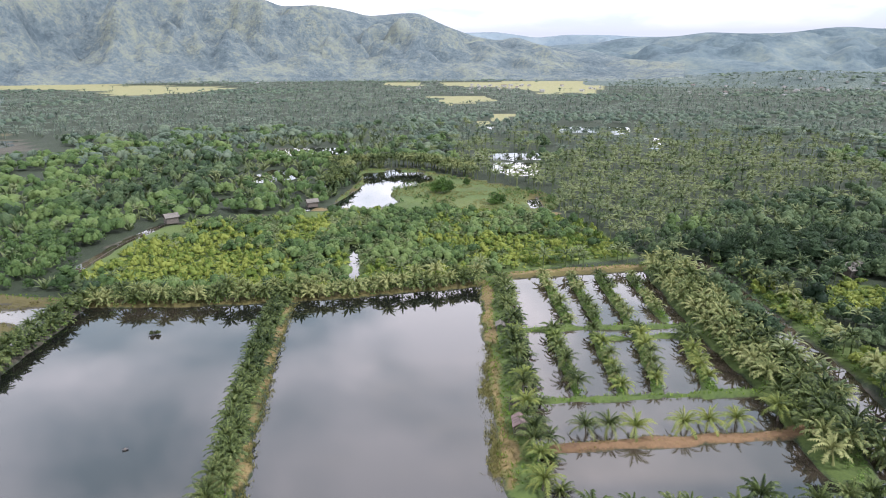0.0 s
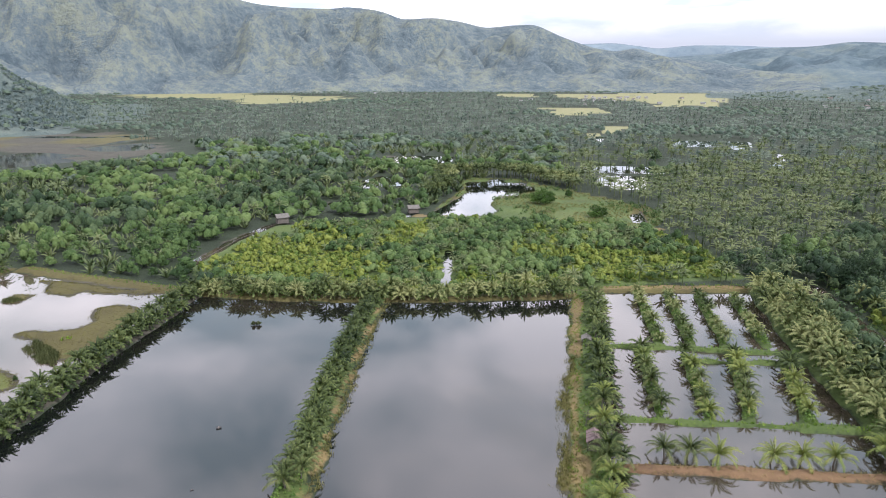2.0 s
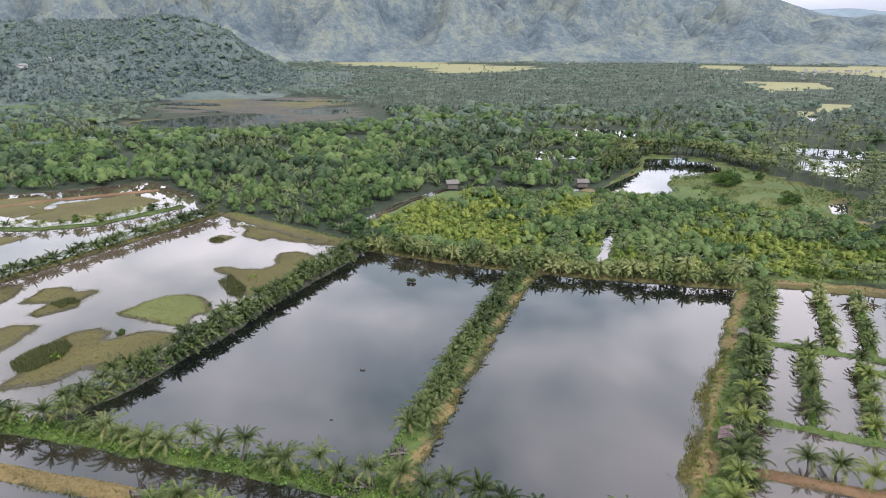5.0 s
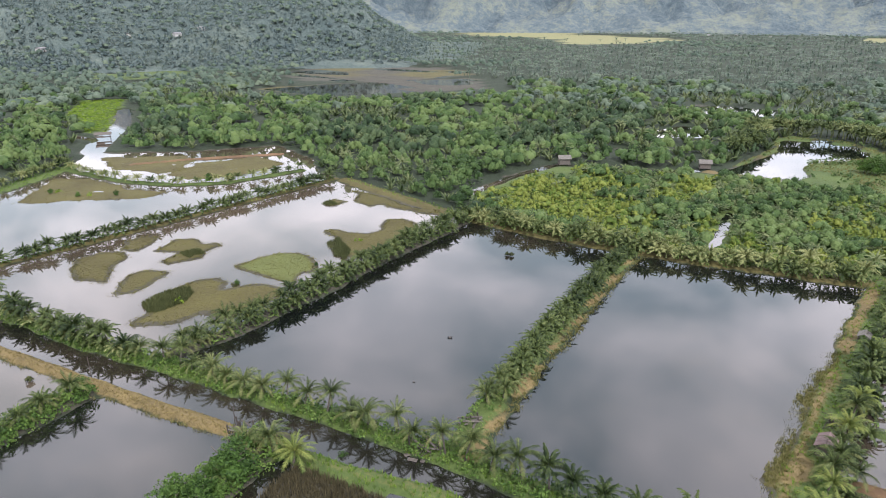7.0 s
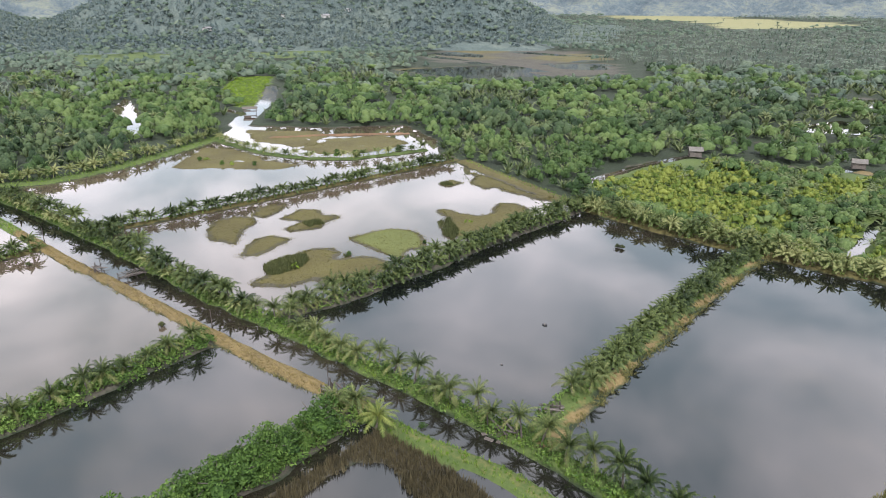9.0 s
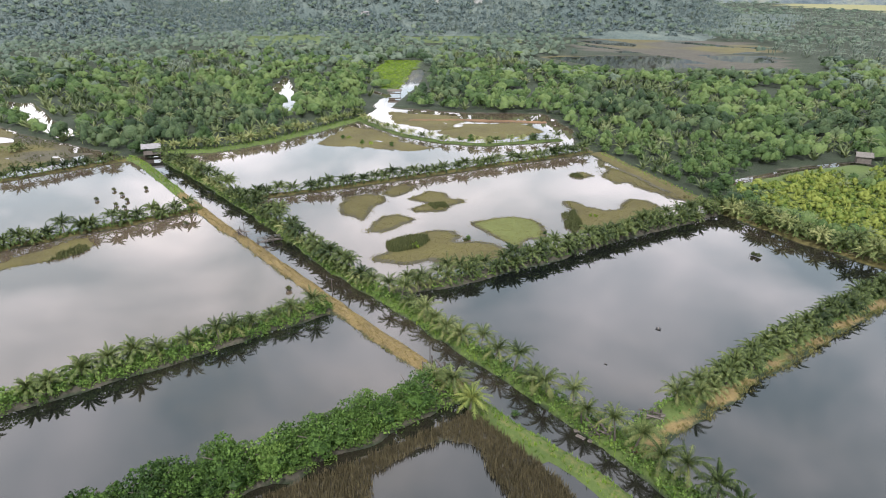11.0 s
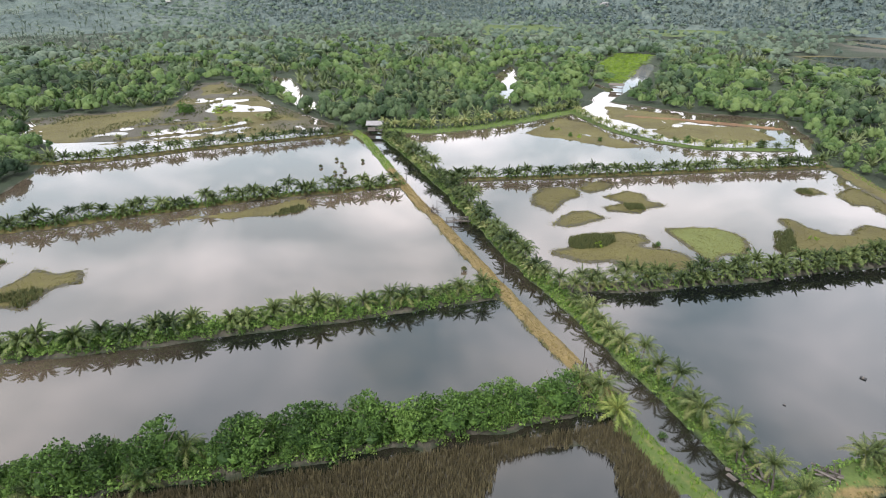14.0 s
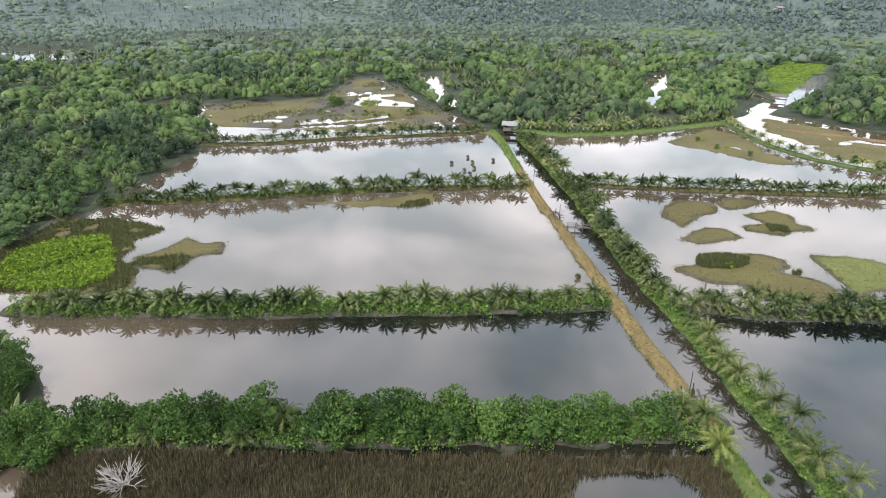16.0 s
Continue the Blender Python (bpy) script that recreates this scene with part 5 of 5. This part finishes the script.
stuff("scrub_ferns", BUSH, x[m], y[m], np.stack([0.6 + 1.1 * r.rand(m.sum()) ** 1.5] * 2 + [0.3 + 1.5 * r.rand(m.sum()) ** 2.5], 1), SCRUB, "yellow-green fern scrub covering old ponds", "scrub", r, smooth=True)
m2 = ~m & (r.rand(len(x)) < 0.5)
stuff("scrub_bushes", TREE_NEAR, x[m2], y[m2], 0.35 + 0.85 * r.rand(m2.sum()) ** 1.5, MANGROVE, "dark green bushes and small trees in the scrub", "bushes", r, smooth=True)
PALM_MID = [join([crown_shape(160 + k, 13, FRONDS_FAR)]) for k in range(5)]
PALM_MID = [(v + (0, 0, 1.4), f) for v, f in PALM_MID]
NIPA_LEAVES = [blade_shape(3.6, 86, 34, 0.34), blade_shape(4.0, 72, 52, 0.38), blade_shape(3.6, 54, 66, 0.4)]
NIPA = [crown_shape(170 + k, 10, NIPA_LEAVES) for k in range(5)]
PALM_TALL = [join([(v + (0, 0, 2.2), f), rod((0, 0, 0), (0, 0, 3.6), 0.18, 0.12, 4)]) for v, f in PALM_MID]
m3 = ~m & ~m2 & (r.rand(len(x)) < 0.5)
stuff("scrub_palms", PALM_MID, x[m3], y[m3], r.uniform(0.7, 1.0, m3.sum()), PALM_FAR, "low nipa palms scattered through the scrub", "palms", r)


# ---- woods and groves beyond ----
def wood_places(r0, r1, az0, az1, step, rr, full=0.0, power=0.8):
    """Places between two distances: step apart out to the distance full, wider apart beyond it."""
    xs, ys, ss = [], [], []
    d = r0
    while d < r1:
        s = step * max(1.0, d / max(full, r0)) ** power
        a = np.arange(az0, az1, np.degrees(s / d))
        a = np.radians(a + rr.uniform(-0.5, 0.5, len(a)) * np.degrees(s / d))
        q_ = d + rr.uniform(-0.9, 0.9, len(a)) * s
        xs.append(-q_ * np.sin(a)); ys.append(q_ * np.cos(a)); ss.append(np.full(len(a), s))
        d += s
    x, y, s = np.concatenate(xs), np.concatenate(ys), np.concatenate(ss)
    h, w = cover(x, y)
    keep = (h > 0.35) & ~inside(x, y, PONDS) & ~inside(x, y, SCRUB_LAND) & ~inside(x, y, BACK_FIELD)
    # low growth on the near side of open fields and pools
    for k in (1.0, 1.03, 1.06):
        keep &= ~rice(x * k, y * k) | ((field(x, y, 34, 6) * 0.65 + field(x, y, 150, 12) * 0.35 > 0.74) & (np.hypot(x, y) > 1000))
    for pts in GROVE_POOLS[2:4] + WEST_POOLS[:1]:
        for k in (1.02, 1.05):
            keep &= ~inside(24 + (x - 24) * k, 8 + (y - 8) * k, pts)
    keep &= ~inside(x, y, GREEN_PATCHES[0]) & (~inside(x, y, GREEN_PATCHES[1]) | (rr.rand(len(x)) < 0.5))
    keep &= (meadow(x, y) < 0.5) | (rr.rand(len(x)) < 0.15) | (np.hypot(x, y) > 760)
    for pts in EAST_SCRUB:
        keep &= ~inside(x, y, pts)
    for p, half, _ in DYKES:
        keep &= from_line(x, y, p) > half + 1.5
    keep &= (from_line(x, y, TRACK) > 6) & (from_line(x, y, CANALS[1][0]) > 4.5)
    for sight in SIGHTS:
        keep &= from_line(x, y, sight) > 6
    keep &= from_line(x, y, CANALS[4][0]) > 12
    # the flooded fields lie open towards the ponds
    for pts in FLOODED:
        keep &= (signed(x - 24, y + 18, pts) > 14) | (np.hypot(x, y) > 640)
    keep &= ~((field(x, y, 17, 74) * 0.6 + field(x, y, 44, 75) * 0.4 > 0.76) & (np.hypot(x, y) > 230))
    return x[keep], y[keep], s[keep]


r = np.random.RandomState(35)
x, y, s = wood_places(48, 640, -46, 165, 5.0, r, 235)
far_enough = ((np.hypot(x, y) > 100) | (y < -45)) & ((x < -26) | (y > 60))
x, y, s = x[far_enough], y[far_enough], s[far_enough]
az, rad = polar(x, y)
# palms rule the east and the north, mangrove the middle and the west
palmy = field(x, y, 70, 71) * 0.7 + field(x, y, 22, 72) * 0.3
palmy = palmy + np.where((az < 3) & (x > 10), 0.3, 0) - np.where((az < -23) & (rad > 150), 0.32, 0) - np.where((az > 8) & (az < 60) & (rad < 560), 0.2, 0) - np.where((az > 60) & (rad < 600), 0.25, 0)
pal = (palmy > 0.5) | (r.rand(len(x)) < np.where(az < 3, 0.2, 0.2 + 0.25 * (field(x, y, 50, 77) > 0.6)))
size = (0.62 + 0.9 * r.rand(len(x)) ** 1.6) * (0.75 + 0.5 * field(x, y, 26, 76)) * (s / 4.8) ** 0.9
size = np.where(pal, r.uniform(0.8, 1.15, len(x)) * np.minimum(s / 4.8, 1.7) ** 0.7, size)
tall = pal & ((az < 4) | (r.rand(len(x)) < 0.12))
short = pal & ~tall
# farther out, more trees take the leaf colours paled for haze
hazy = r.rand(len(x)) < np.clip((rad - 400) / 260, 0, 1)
stuff("palm_grove", PALM_TALL, x[tall & ~hazy], y[tall & ~hazy], size[tall & ~hazy], PALM_FAR, "tall coconut grove with grey-green crowns", "palm grove", r)
stuff("palm_grove", PALM_TALL, x[tall & hazy], y[tall & hazy], size[tall & hazy], HAZY_PALM, "coconut grove towards the plain, its grey-green paled for haze", "palm grove", r)
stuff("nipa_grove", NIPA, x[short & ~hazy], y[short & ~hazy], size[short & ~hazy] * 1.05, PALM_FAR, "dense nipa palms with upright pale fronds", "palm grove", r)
stuff("nipa_grove", NIPA, x[short & hazy], y[short & hazy], size[short & hazy] * 1.05, HAZY_PALM, "nipa palms towards the plain, paled for haze", "palm grove", r)
broad = ~pal
bright = broad & (field(x, y, 45, 73) > np.where(az > 5, 0.36, 0.6))
TREE_MID = [canopy_shape(180 + k, 2.4 + 0.2 * (k % 3), 6.2 - 0.5 * (k % 3), 3, 45, 0.4, flat=1.3) for k in range(6)]
TREE_CLOSE = [join([canopy_shape(190 + k, 2.1, 5.4, 4, 0, 0.3, flat=1.2), leafy_shape(195 + k, 2.8, 6.4, 108, 0.32, 9, 0.0, 1.0, 0.7)]) for k in range(5)]
# the last zone wears the haze-paled leaf for bright and dark trees alike
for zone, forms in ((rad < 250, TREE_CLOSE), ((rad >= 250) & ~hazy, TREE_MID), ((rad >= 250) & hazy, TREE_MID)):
    green, dark = (HAZY_WOOD, HAZY_WOOD) if (zone & hazy).any() and not (zone & (rad < 250)).any() and not (zone & ~hazy).any() else (MANGROVE, WOODS)
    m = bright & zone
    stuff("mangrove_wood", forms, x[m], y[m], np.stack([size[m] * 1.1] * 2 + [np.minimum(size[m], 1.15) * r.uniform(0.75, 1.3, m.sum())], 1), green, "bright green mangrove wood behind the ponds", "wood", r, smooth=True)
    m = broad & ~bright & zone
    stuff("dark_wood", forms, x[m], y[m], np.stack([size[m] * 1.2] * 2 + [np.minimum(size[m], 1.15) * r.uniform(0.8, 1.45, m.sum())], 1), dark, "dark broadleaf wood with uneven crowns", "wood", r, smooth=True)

# far canopy over the plain and the hills, distance haze mixed into its greens
CANOPY = [canopy_shape(200 + k, 3.6, 6.0, 1, 4, 0.9, 2, 5) for k in range(5)]
HILLTREE = [leafy_shape(220 + k, 3.8, 6.0, 10, 1.6, 3, 0.0, 1.0, 0.5) for k in range(6)]
PALM_TINY = [join([turned((v[:5][[0, 2, 4]].tolist() + [v[6].tolist(), v[9].tolist()], [(0, 1, 3), (1, 2, 3), (0, 4, 1), (1, 4, 2)]), k * 73 + j * 13, 1.3, (0, 0, 2.6 + 0.5 * (k % 2))) for k in range(5)]
                  + [rod((0, 0, 0), (0, 0, 2.8), 0.25, 0.2, 3)]) for j, (v, f) in enumerate(FRONDS_FAR)]
x, y, s = wood_places(640, 2160, -44, 138, 10.6, r)
az, rad = polar(x, y)
pal = field(x, y, 140, 81) + np.where(az < 35, 0.15, -0.1) > 0.5
size = r.uniform(0.8, 1.2, len(x)) * (s / 9.0) ** 0.8 * 1.25


def on_hills(x, y):
    """Height of the foothills above the plain."""
    az, rad = polar(x, y)
    z = np.full(len(x), 0.6)
    for (hx, hy, hz), table, r0, r1, r2, a0, a1 in ((RANGES[3], FOOT, 760, 1250, 1600, 32, 138), (RANGES[0], MAIN, 2150, 3100, 3700, -20, 138), (RANGES[4], LOW, 1650, 1950, 2300, -58, -12)):
        na, nr = hx.shape[1], hx.shape[0]
        rr = np.hypot(hx[:, 0], hy[:, 0])
        i = np.clip((az - a0) / (a1 - a0) * (na - 1), 0, na - 1.001)
        j = np.clip(np.interp(rad, rr, np.arange(nr)), 0, nr - 1.001)
        i0, j0 = i.astype(int), j.astype(int)
        u, v = i - i0, j - j0
        q_ = (hz[j0, i0] * (1 - u) + hz[j0, i0 + 1] * u) * (1 - v) + (hz[j0 + 1, i0] * (1 - u) + hz[j0 + 1, i0 + 1] * u) * v
        z = np.maximum(z, np.where((az > a0) & (az < a1) & (rad > r0) & (rad < r2), q_, 0.6))
    return z


z = on_hills(x, y)
tallness = np.minimum(size, 1.15) * r.uniform(0.85, 1.2, len(x))
size = np.stack([size, size, tallness], 1)
stuff("far_palm_grove", PALM_TINY, x[pal], y[pal], size[pal] * (1.15, 1.15, 1.1), HAZY_PALM, "endless coconut groves on the plain", "palm grove", r, z[pal] - 0.3)
stuff("far_wood", CANOPY, x[~pal], y[~pal], size[~pal], HAZY_WOOD, "distant woodland canopy on the plain", "wood", r, z[~pal] - 0.3, True)

# close canopy on the foothill, in leaves tinted for haze
x, y, s = wood_places(770, 1300, 34, 100, 6.0, r)
z = on_hills(x, y)
ok = z > 3.0
x, y, z = x[ok], y[ok], z[ok]
stuff("hill_wood", HILLTREE, x, y, np.stack([r.uniform(0.7, 1.2, len(x))] * 2 + [r.uniform(0.6, 1.4, len(x))], 1), HAZY_LEAF, "close woodland canopy covering the foothill", "wood", r, z - 0.8)


# ---- huts, bridge, poles and small things ----
def hut(x, y, turn, w, d, h, roof, roof_label, label, open_sides=False, stilts=0.6):
    ob = thing("hut", x, y, 0.0 if stilts > 1 else 0.5, label, "hut", "", turn)
    for sx in (-1, 1):
        for sy in (-1, 1):
            part("post", mesh("post", *rod((sx * w * 0.46, sy * d * 0.46, -0.6), (sx * w * 0.46, sy * d * 0.46, stilts + h), 0.07), DARKWOOD), ob)
    part("floor_deck", mesh("floor_deck", *box(w, d, 0.08, z=stilts), WOOD), ob)
    if not open_sides:
        part("wall", mesh("wall", *box(w * 0.92, 0.06, h, y=-d * 0.46, z=stilts + h / 2), WOOD), ob)
        part("wall", mesh("wall", *box(w * 0.92, 0.06, h, y=d * 0.46, z=stilts + h / 2), WOOD), ob)
        part("wall", mesh("wall", *box(0.06, d * 0.92, h, x=-w * 0.46, z=stilts + h / 2), WOOD), ob)
        part("wall", mesh("wall", *box(0.06, d * 0.92, h * 0.55, x=w * 0.46, z=stilts + h * 0.28), WOOD), ob)
    else:
        part("wall", mesh("wall", *box(w * 0.5, 0.06, h * 0.6, x=-w * 0.2, y=-d * 0.44, z=stilts + h * 0.3), WOOD), ob)
    rise = d * 0.36
    ang = math.degrees(math.atan2(rise, d * 0.6))
    for sy in (-1, 1):
        slope = part("roof", mesh("roof", *box(w * 1.15, math.hypot(rise, d * 0.6), 0.09, y=sy * d * 0.3, z=stilts + h + rise / 2, rx=-sy * ang), roof), ob, label=roof_label)
        for k in range(5):
            y0, y1 = sy * d * 0.6, 0.0
            part("rib", mesh("rib", *rod((w * (-0.5 + 0.25 * k), y0, stilts + h + 0.06), (w * (-0.5 + 0.25 * k), y1, stilts + h + rise + 0.06), 0.035, sides=5), roof), slope)
    part("ridge", mesh("ridge", *rod((-w * 0.58, 0, stilts + h + rise), (w * 0.58, 0, stilts + h + rise), 0.07), roof), slope)
    return ob


hut(-235, 17.5, 82, 6.0, 3.8, 2.3, TIN, "pale corrugated tin roof", "open boathouse with a pale tin roof over the canal", True, 0.5)
hut(-105, 240.5, 40, 4.8, 3.8, 2.2, THATCH, "grey nipa thatch roof", "dark wooden stilt hut with a grey thatched roof", False, 1.2)
hut(-56, 268.5, 25, 4.6, 3.6, 2.0, THATCH, "grey nipa thatch roof", "wooden stilt hut with worn thatch at the back pond", False, 1.2)
hut(12.8, 95, 88, 3.2, 2.2, 1.7, TINRED, "faded reddish sheet roof", "small weathered shack with a faded sheet roof on the path", False, 0.2)
hut(13.2, 137, 88, 2.4, 1.9, 1.5, THATCH, "pale straw roof", "tiny straw shelter on the dry path", True, 0.2)
hut(-318, 152, 60, 7.0, 3.0, 1.4, WOOD, "weathered plank roof", "low plank sluice shed over the channel", True, 0.8)
hut(118, 176, 20, 6.0, 5.0, 2.4, THATCH, "pale straw roof", "farm hut with a pale roof among the trees", False, 0.2)

# footbridge over the canal
br = thing("footbridge", -128.3, 35.8, 0.0, "narrow wooden footbridge with side rails across the canal", "footbridge", turn=2)
for k in range(13):
    part("plank", mesh("plank", *box(1.0, 0.36, 0.05, y=-3.0 + k * 0.5, z=1.0 - 0.012 * (k - 6) ** 2), WOOD), br)
for sx in (-0.5, 0.5):
    part("beam", mesh("beam", *box(0.1, 6.4, 0.14, x=sx, z=0.78), DARKWOOD), br)
    part("handrail", mesh("handrail", *rod((sx, -3.1, 1.85), (sx, 3.1, 1.85), 0.05), WOOD), br)
    for k in range(4):
        part("post", mesh("post", *rod((sx, -2.8 + k * 1.87, -0.8), (sx, -2.8 + k * 1.87, 1.9), 0.06), DARKWOOD), br)
    for k in range(3):
        part("brace", mesh("brace", *rod((sx, -2.8 + k * 1.87, 1.0), (sx, -0.93 + k * 1.87, 1.85), 0.035), WOOD), br)

# thin poles on the canal bank
for x, y, h in ((-59.6, 46.6, 4.2), (-94, 40.8, 3.2), (-137, 31.5, 3.4), (-170, 25.5, 3.2), (-58.9, 45.2, 1.2)):
    p = thing("pole", x, y, 0.3, "thin dark upright pole on the canal bank", "pole", "poles along the canal")
    shaft = part("shaft", mesh("shaft", *rod((0, 0, -0.8), (0.06, 0, h), 0.1, 0.07), DARKWOOD), p)
    part("cap", mesh("cap", *rod((0.06, 0, h), (0.06, 0, h + 0.12), 0.08), DARKWOOD), shaft)


def sluice(x, y, turn, seed, label):
    """A tumbledown wooden sluice: stakes, planks and a heap of branches."""
    rr = np.random.RandomState(seed)
    ob = thing("sluice_gate", x, y, 0.0, label, "sluice gate", "sluices in the banks", turn, 1.5)
    for k in range(6):
        px, py = rr.uniform(-1.6, 1.6), rr.uniform(-0.8, 0.8)
        part("stake", mesh("stake", *rod((px, py, -0.6), (px + rr.uniform(-.2, .2), py, rr.uniform(0.9, 1.7)), 0.08), DARKWOOD), ob)
    for k in range(5):
        part("board", mesh("board", *box(rr.uniform(1.4, 2.6), 0.22, 0.06, rr.uniform(-0.5, 0.5), rr.uniform(-0.8, 0.8), 0.75 + 0.08 * k, rr.uniform(-10, 10), rr.uniform(-12, 12), rr.uniform(-40, 40)), DARKWOOD if k % 2 else WOOD), ob)
    for k in range(7):
        a, c = rr.uniform(-1.8, 1.8, 3), rr.uniform(-1.8, 1.8, 3)
        a[2], c[2] = rr.uniform(0.3, 0.8), rr.uniform(0.5, 1.2)
        part("branch", mesh("branch", *rod(a, c, 0.05, 0.03, 5), DARKWOOD), ob)


sluice(-58.3, 46.8, 15, 1, "broken wooden sluice with stakes and stray planks")
sluice(-136, 31, 15, 2, "broken wooden sluice with stakes and stray planks")
sluice(-31.5, 69.5, 70, 3, "heap of dark driftwood and stakes at the dyke end")
sluice(-33.2, 60.2, 10, 4, "small plank landing at the canal bank")
sluice(13.8, 103, 10, 5, "heap of dark branches beside the dry path")

# white rafts at the landing
for x, y, tn in ((-35, 58.6, 60), (-32.6, 59.0, 110), (-33.8, 58.0, 20)):
    rf = thing("raft", x, y, 0.02, "small pale plank raft at the canal landing", "raft", "rafts at the landing", tn, 0.7)
    for k in range(4):
        part("plank", mesh("plank", *box(2.0, 0.2, 0.07, y=-0.36 + k * 0.24, z=0.12), WOOD), rf)
    for sx in (-0.7, 0.7):
        part("crosspiece", mesh("crosspiece", *box(0.1, 0.95, 0.08, x=sx, z=0.045), WOOD), rf)


def sticks(x, y, n_, r_, h, label, group):
    """A cluster of brushwood stakes in open water."""
    rr = np.random.RandomState(int(abs(x * 10 + y)))
    ob = thing("brushwood_cluster", x, y, 0.0, label, "brushwood", group)
    part("stem", mesh("stem", *join([rod((a, c, -0.5), (a * 1.2, c * 1.2, h * rr.uniform(0.6, 1.1)), 0.05, 0.02, 4) for a, c in rr.uniform(-r_, r_, (n_, 2))]), DARKWOOD), ob)
    v, f, t = scatter([leafy_shape(300, r_ * 1.5, h, 160, 0.2, 4, 0.0)], np.zeros((1, 3)), np.zeros(1), np.ones(1), rr)
    part("foliage", mesh("foliage", v, f, RUSH, tint=t), ob)


for x, y in ((-67.5, 136.5), (-66.3, 136.8), (-100.2, 33.2), (-171, 13), (-174, 5), (-178, 3), (-181, 6), (-188, 5), (-191, 12), (-186, -2), (-194, 3), (-152, 19), (-168, 18)):
    sticks(x, y, 9, 0.55, 1.1, "dark brushwood stakes standing in the pond", "brushwood in the ponds")
for x, y, s in ((-51.8, 90.8, 0.5), (-47, 74, 0.25), (-48.5, -11, 0.5)):
    fl = thing("float", x, y, 0.0, "small dark float bobbing on the pond", "float", "floats on the ponds", 30, s)
    drum = part("drum", mesh("drum", *rod((-0.9, 0, 0.2), (0.9, 0, 0.2), 0.45, 0.45, 12), PLASTIC), fl)
    part("collar", mesh("collar", *rod((-0.2, 0, 0.2), (0.2, 0, 0.2), 0.5, 0.5, 12), WOOD), drum)

# bleached dead tree in the sedge
dt = thing("dead_tree", -32.2, -29.2, 0.0, "bleached bare dead tree in the sedge", "dead tree", size=1.3)
rr = np.random.RandomState(9)
part("trunk", mesh("trunk", *rod((0, 0, -0.3), (0, 0, 0.9), 0.14, 0.1), PALEWOOD), dt)
for k in range(30):
    a = rr.uniform(0, 6.28)
    e = np.array((math.cos(a) * rr.uniform(1.0, 2.6), math.sin(a) * rr.uniform(1.0, 2.6), rr.uniform(1.0, 2.4)))
    part("branch", mesh("branch", *join([rod((0, 0, 0.5), e * 0.6, 0.07, 0.05, 5)] + [rod(e * 0.6, e + rr.uniform(-0.7, 0.7, 3), 0.05, 0.02, 4) for _ in range(5)]), PALEWOOD), dt)

# stake fence along the scrub channel
fence = thing("stake_fence", -111, 210, 0.4, "dark low stake fence along the scrub channel", "fence")
fx, fy = along([(-109, 182), (-110, 212), (-107, 238), (-91, 245.5), (-72, 251.5), (-57, 264)], 1.6, np.random.RandomState(3), 0, 0.05)
for k, (a, c) in enumerate(zip(fx, fy)):
    part("stake", mesh("stake", *rod((a + 111, c - 210, -0.6), (a + 111, c - 210, 0.8), 0.07, 0.06, 5), DARKWOOD), fence)
    if k:
        part("rail", mesh("rail", *rod((fx[k - 1] + 111, fy[k - 1] - 210, 0.55), (a + 111, c - 210, 0.55), 0.09, 0.09, 5), DARKWOOD), fence)

# village houses on the plain
HOUSE = {}
for key, m in (("pale", TIN), ("red", TINRED)):
    v, f = join([box(9, 3.6, 0.15, y=-1.6, z=3.7, rx=22), box(9, 3.6, 0.15, y=1.6, z=3.7, rx=-22)])
    HOUSE[key] = mesh("roof", v, f, m)
HOUSE_WALL = mesh("wall", *box(8, 5.6, 3.2, z=1.6), WALLW)
rr = np.random.RandomState(12)
spots = [(rr.uniform(-34, -20), rr.uniform(1250, 1750)) for _ in range(26)] + [(rr.uniform(-14, 4), rr.uniform(1250, 1650)) for _ in range(16)] + [(rr.uniform(9, 16), rr.uniform(1900, 2000)) for _ in range(5)] \
    + [(rr.uniform(-7.5, -2), rr.uniform(1480, 1720)) for _ in range(18)] + [(rr.uniform(55, 75), rr.uniform(850, 950)) for _ in range(5)] + [(rr.uniform(98, 118), rr.uniform(900, 1250)) for _ in range(8)]
for az_, r_ in spots:
    x, y = -r_ * math.sin(radians(az_)), r_ * math.cos(radians(az_))
    hz = float(on_hills(np.array([x]), np.array([y]))[0])
    key = "pale" if rr.rand() < 0.75 else "red"
    ob = thing("house", x, y, hz + 1.5, "small village house with a %s metal roof" % ("pale" if key == "pale" else "rusty red"), "house", "village houses", rr.uniform(0, 180), rr.uniform(0.7, 1.2))
    part("wall", HOUSE_WALL, ob)
    part("roof", HOUSE[key], ob)
    part("door", mesh("door", *box(0.9, 0.08, 2.0, x=1.0, y=-2.83, z=1.0), DARKWOOD), ob)
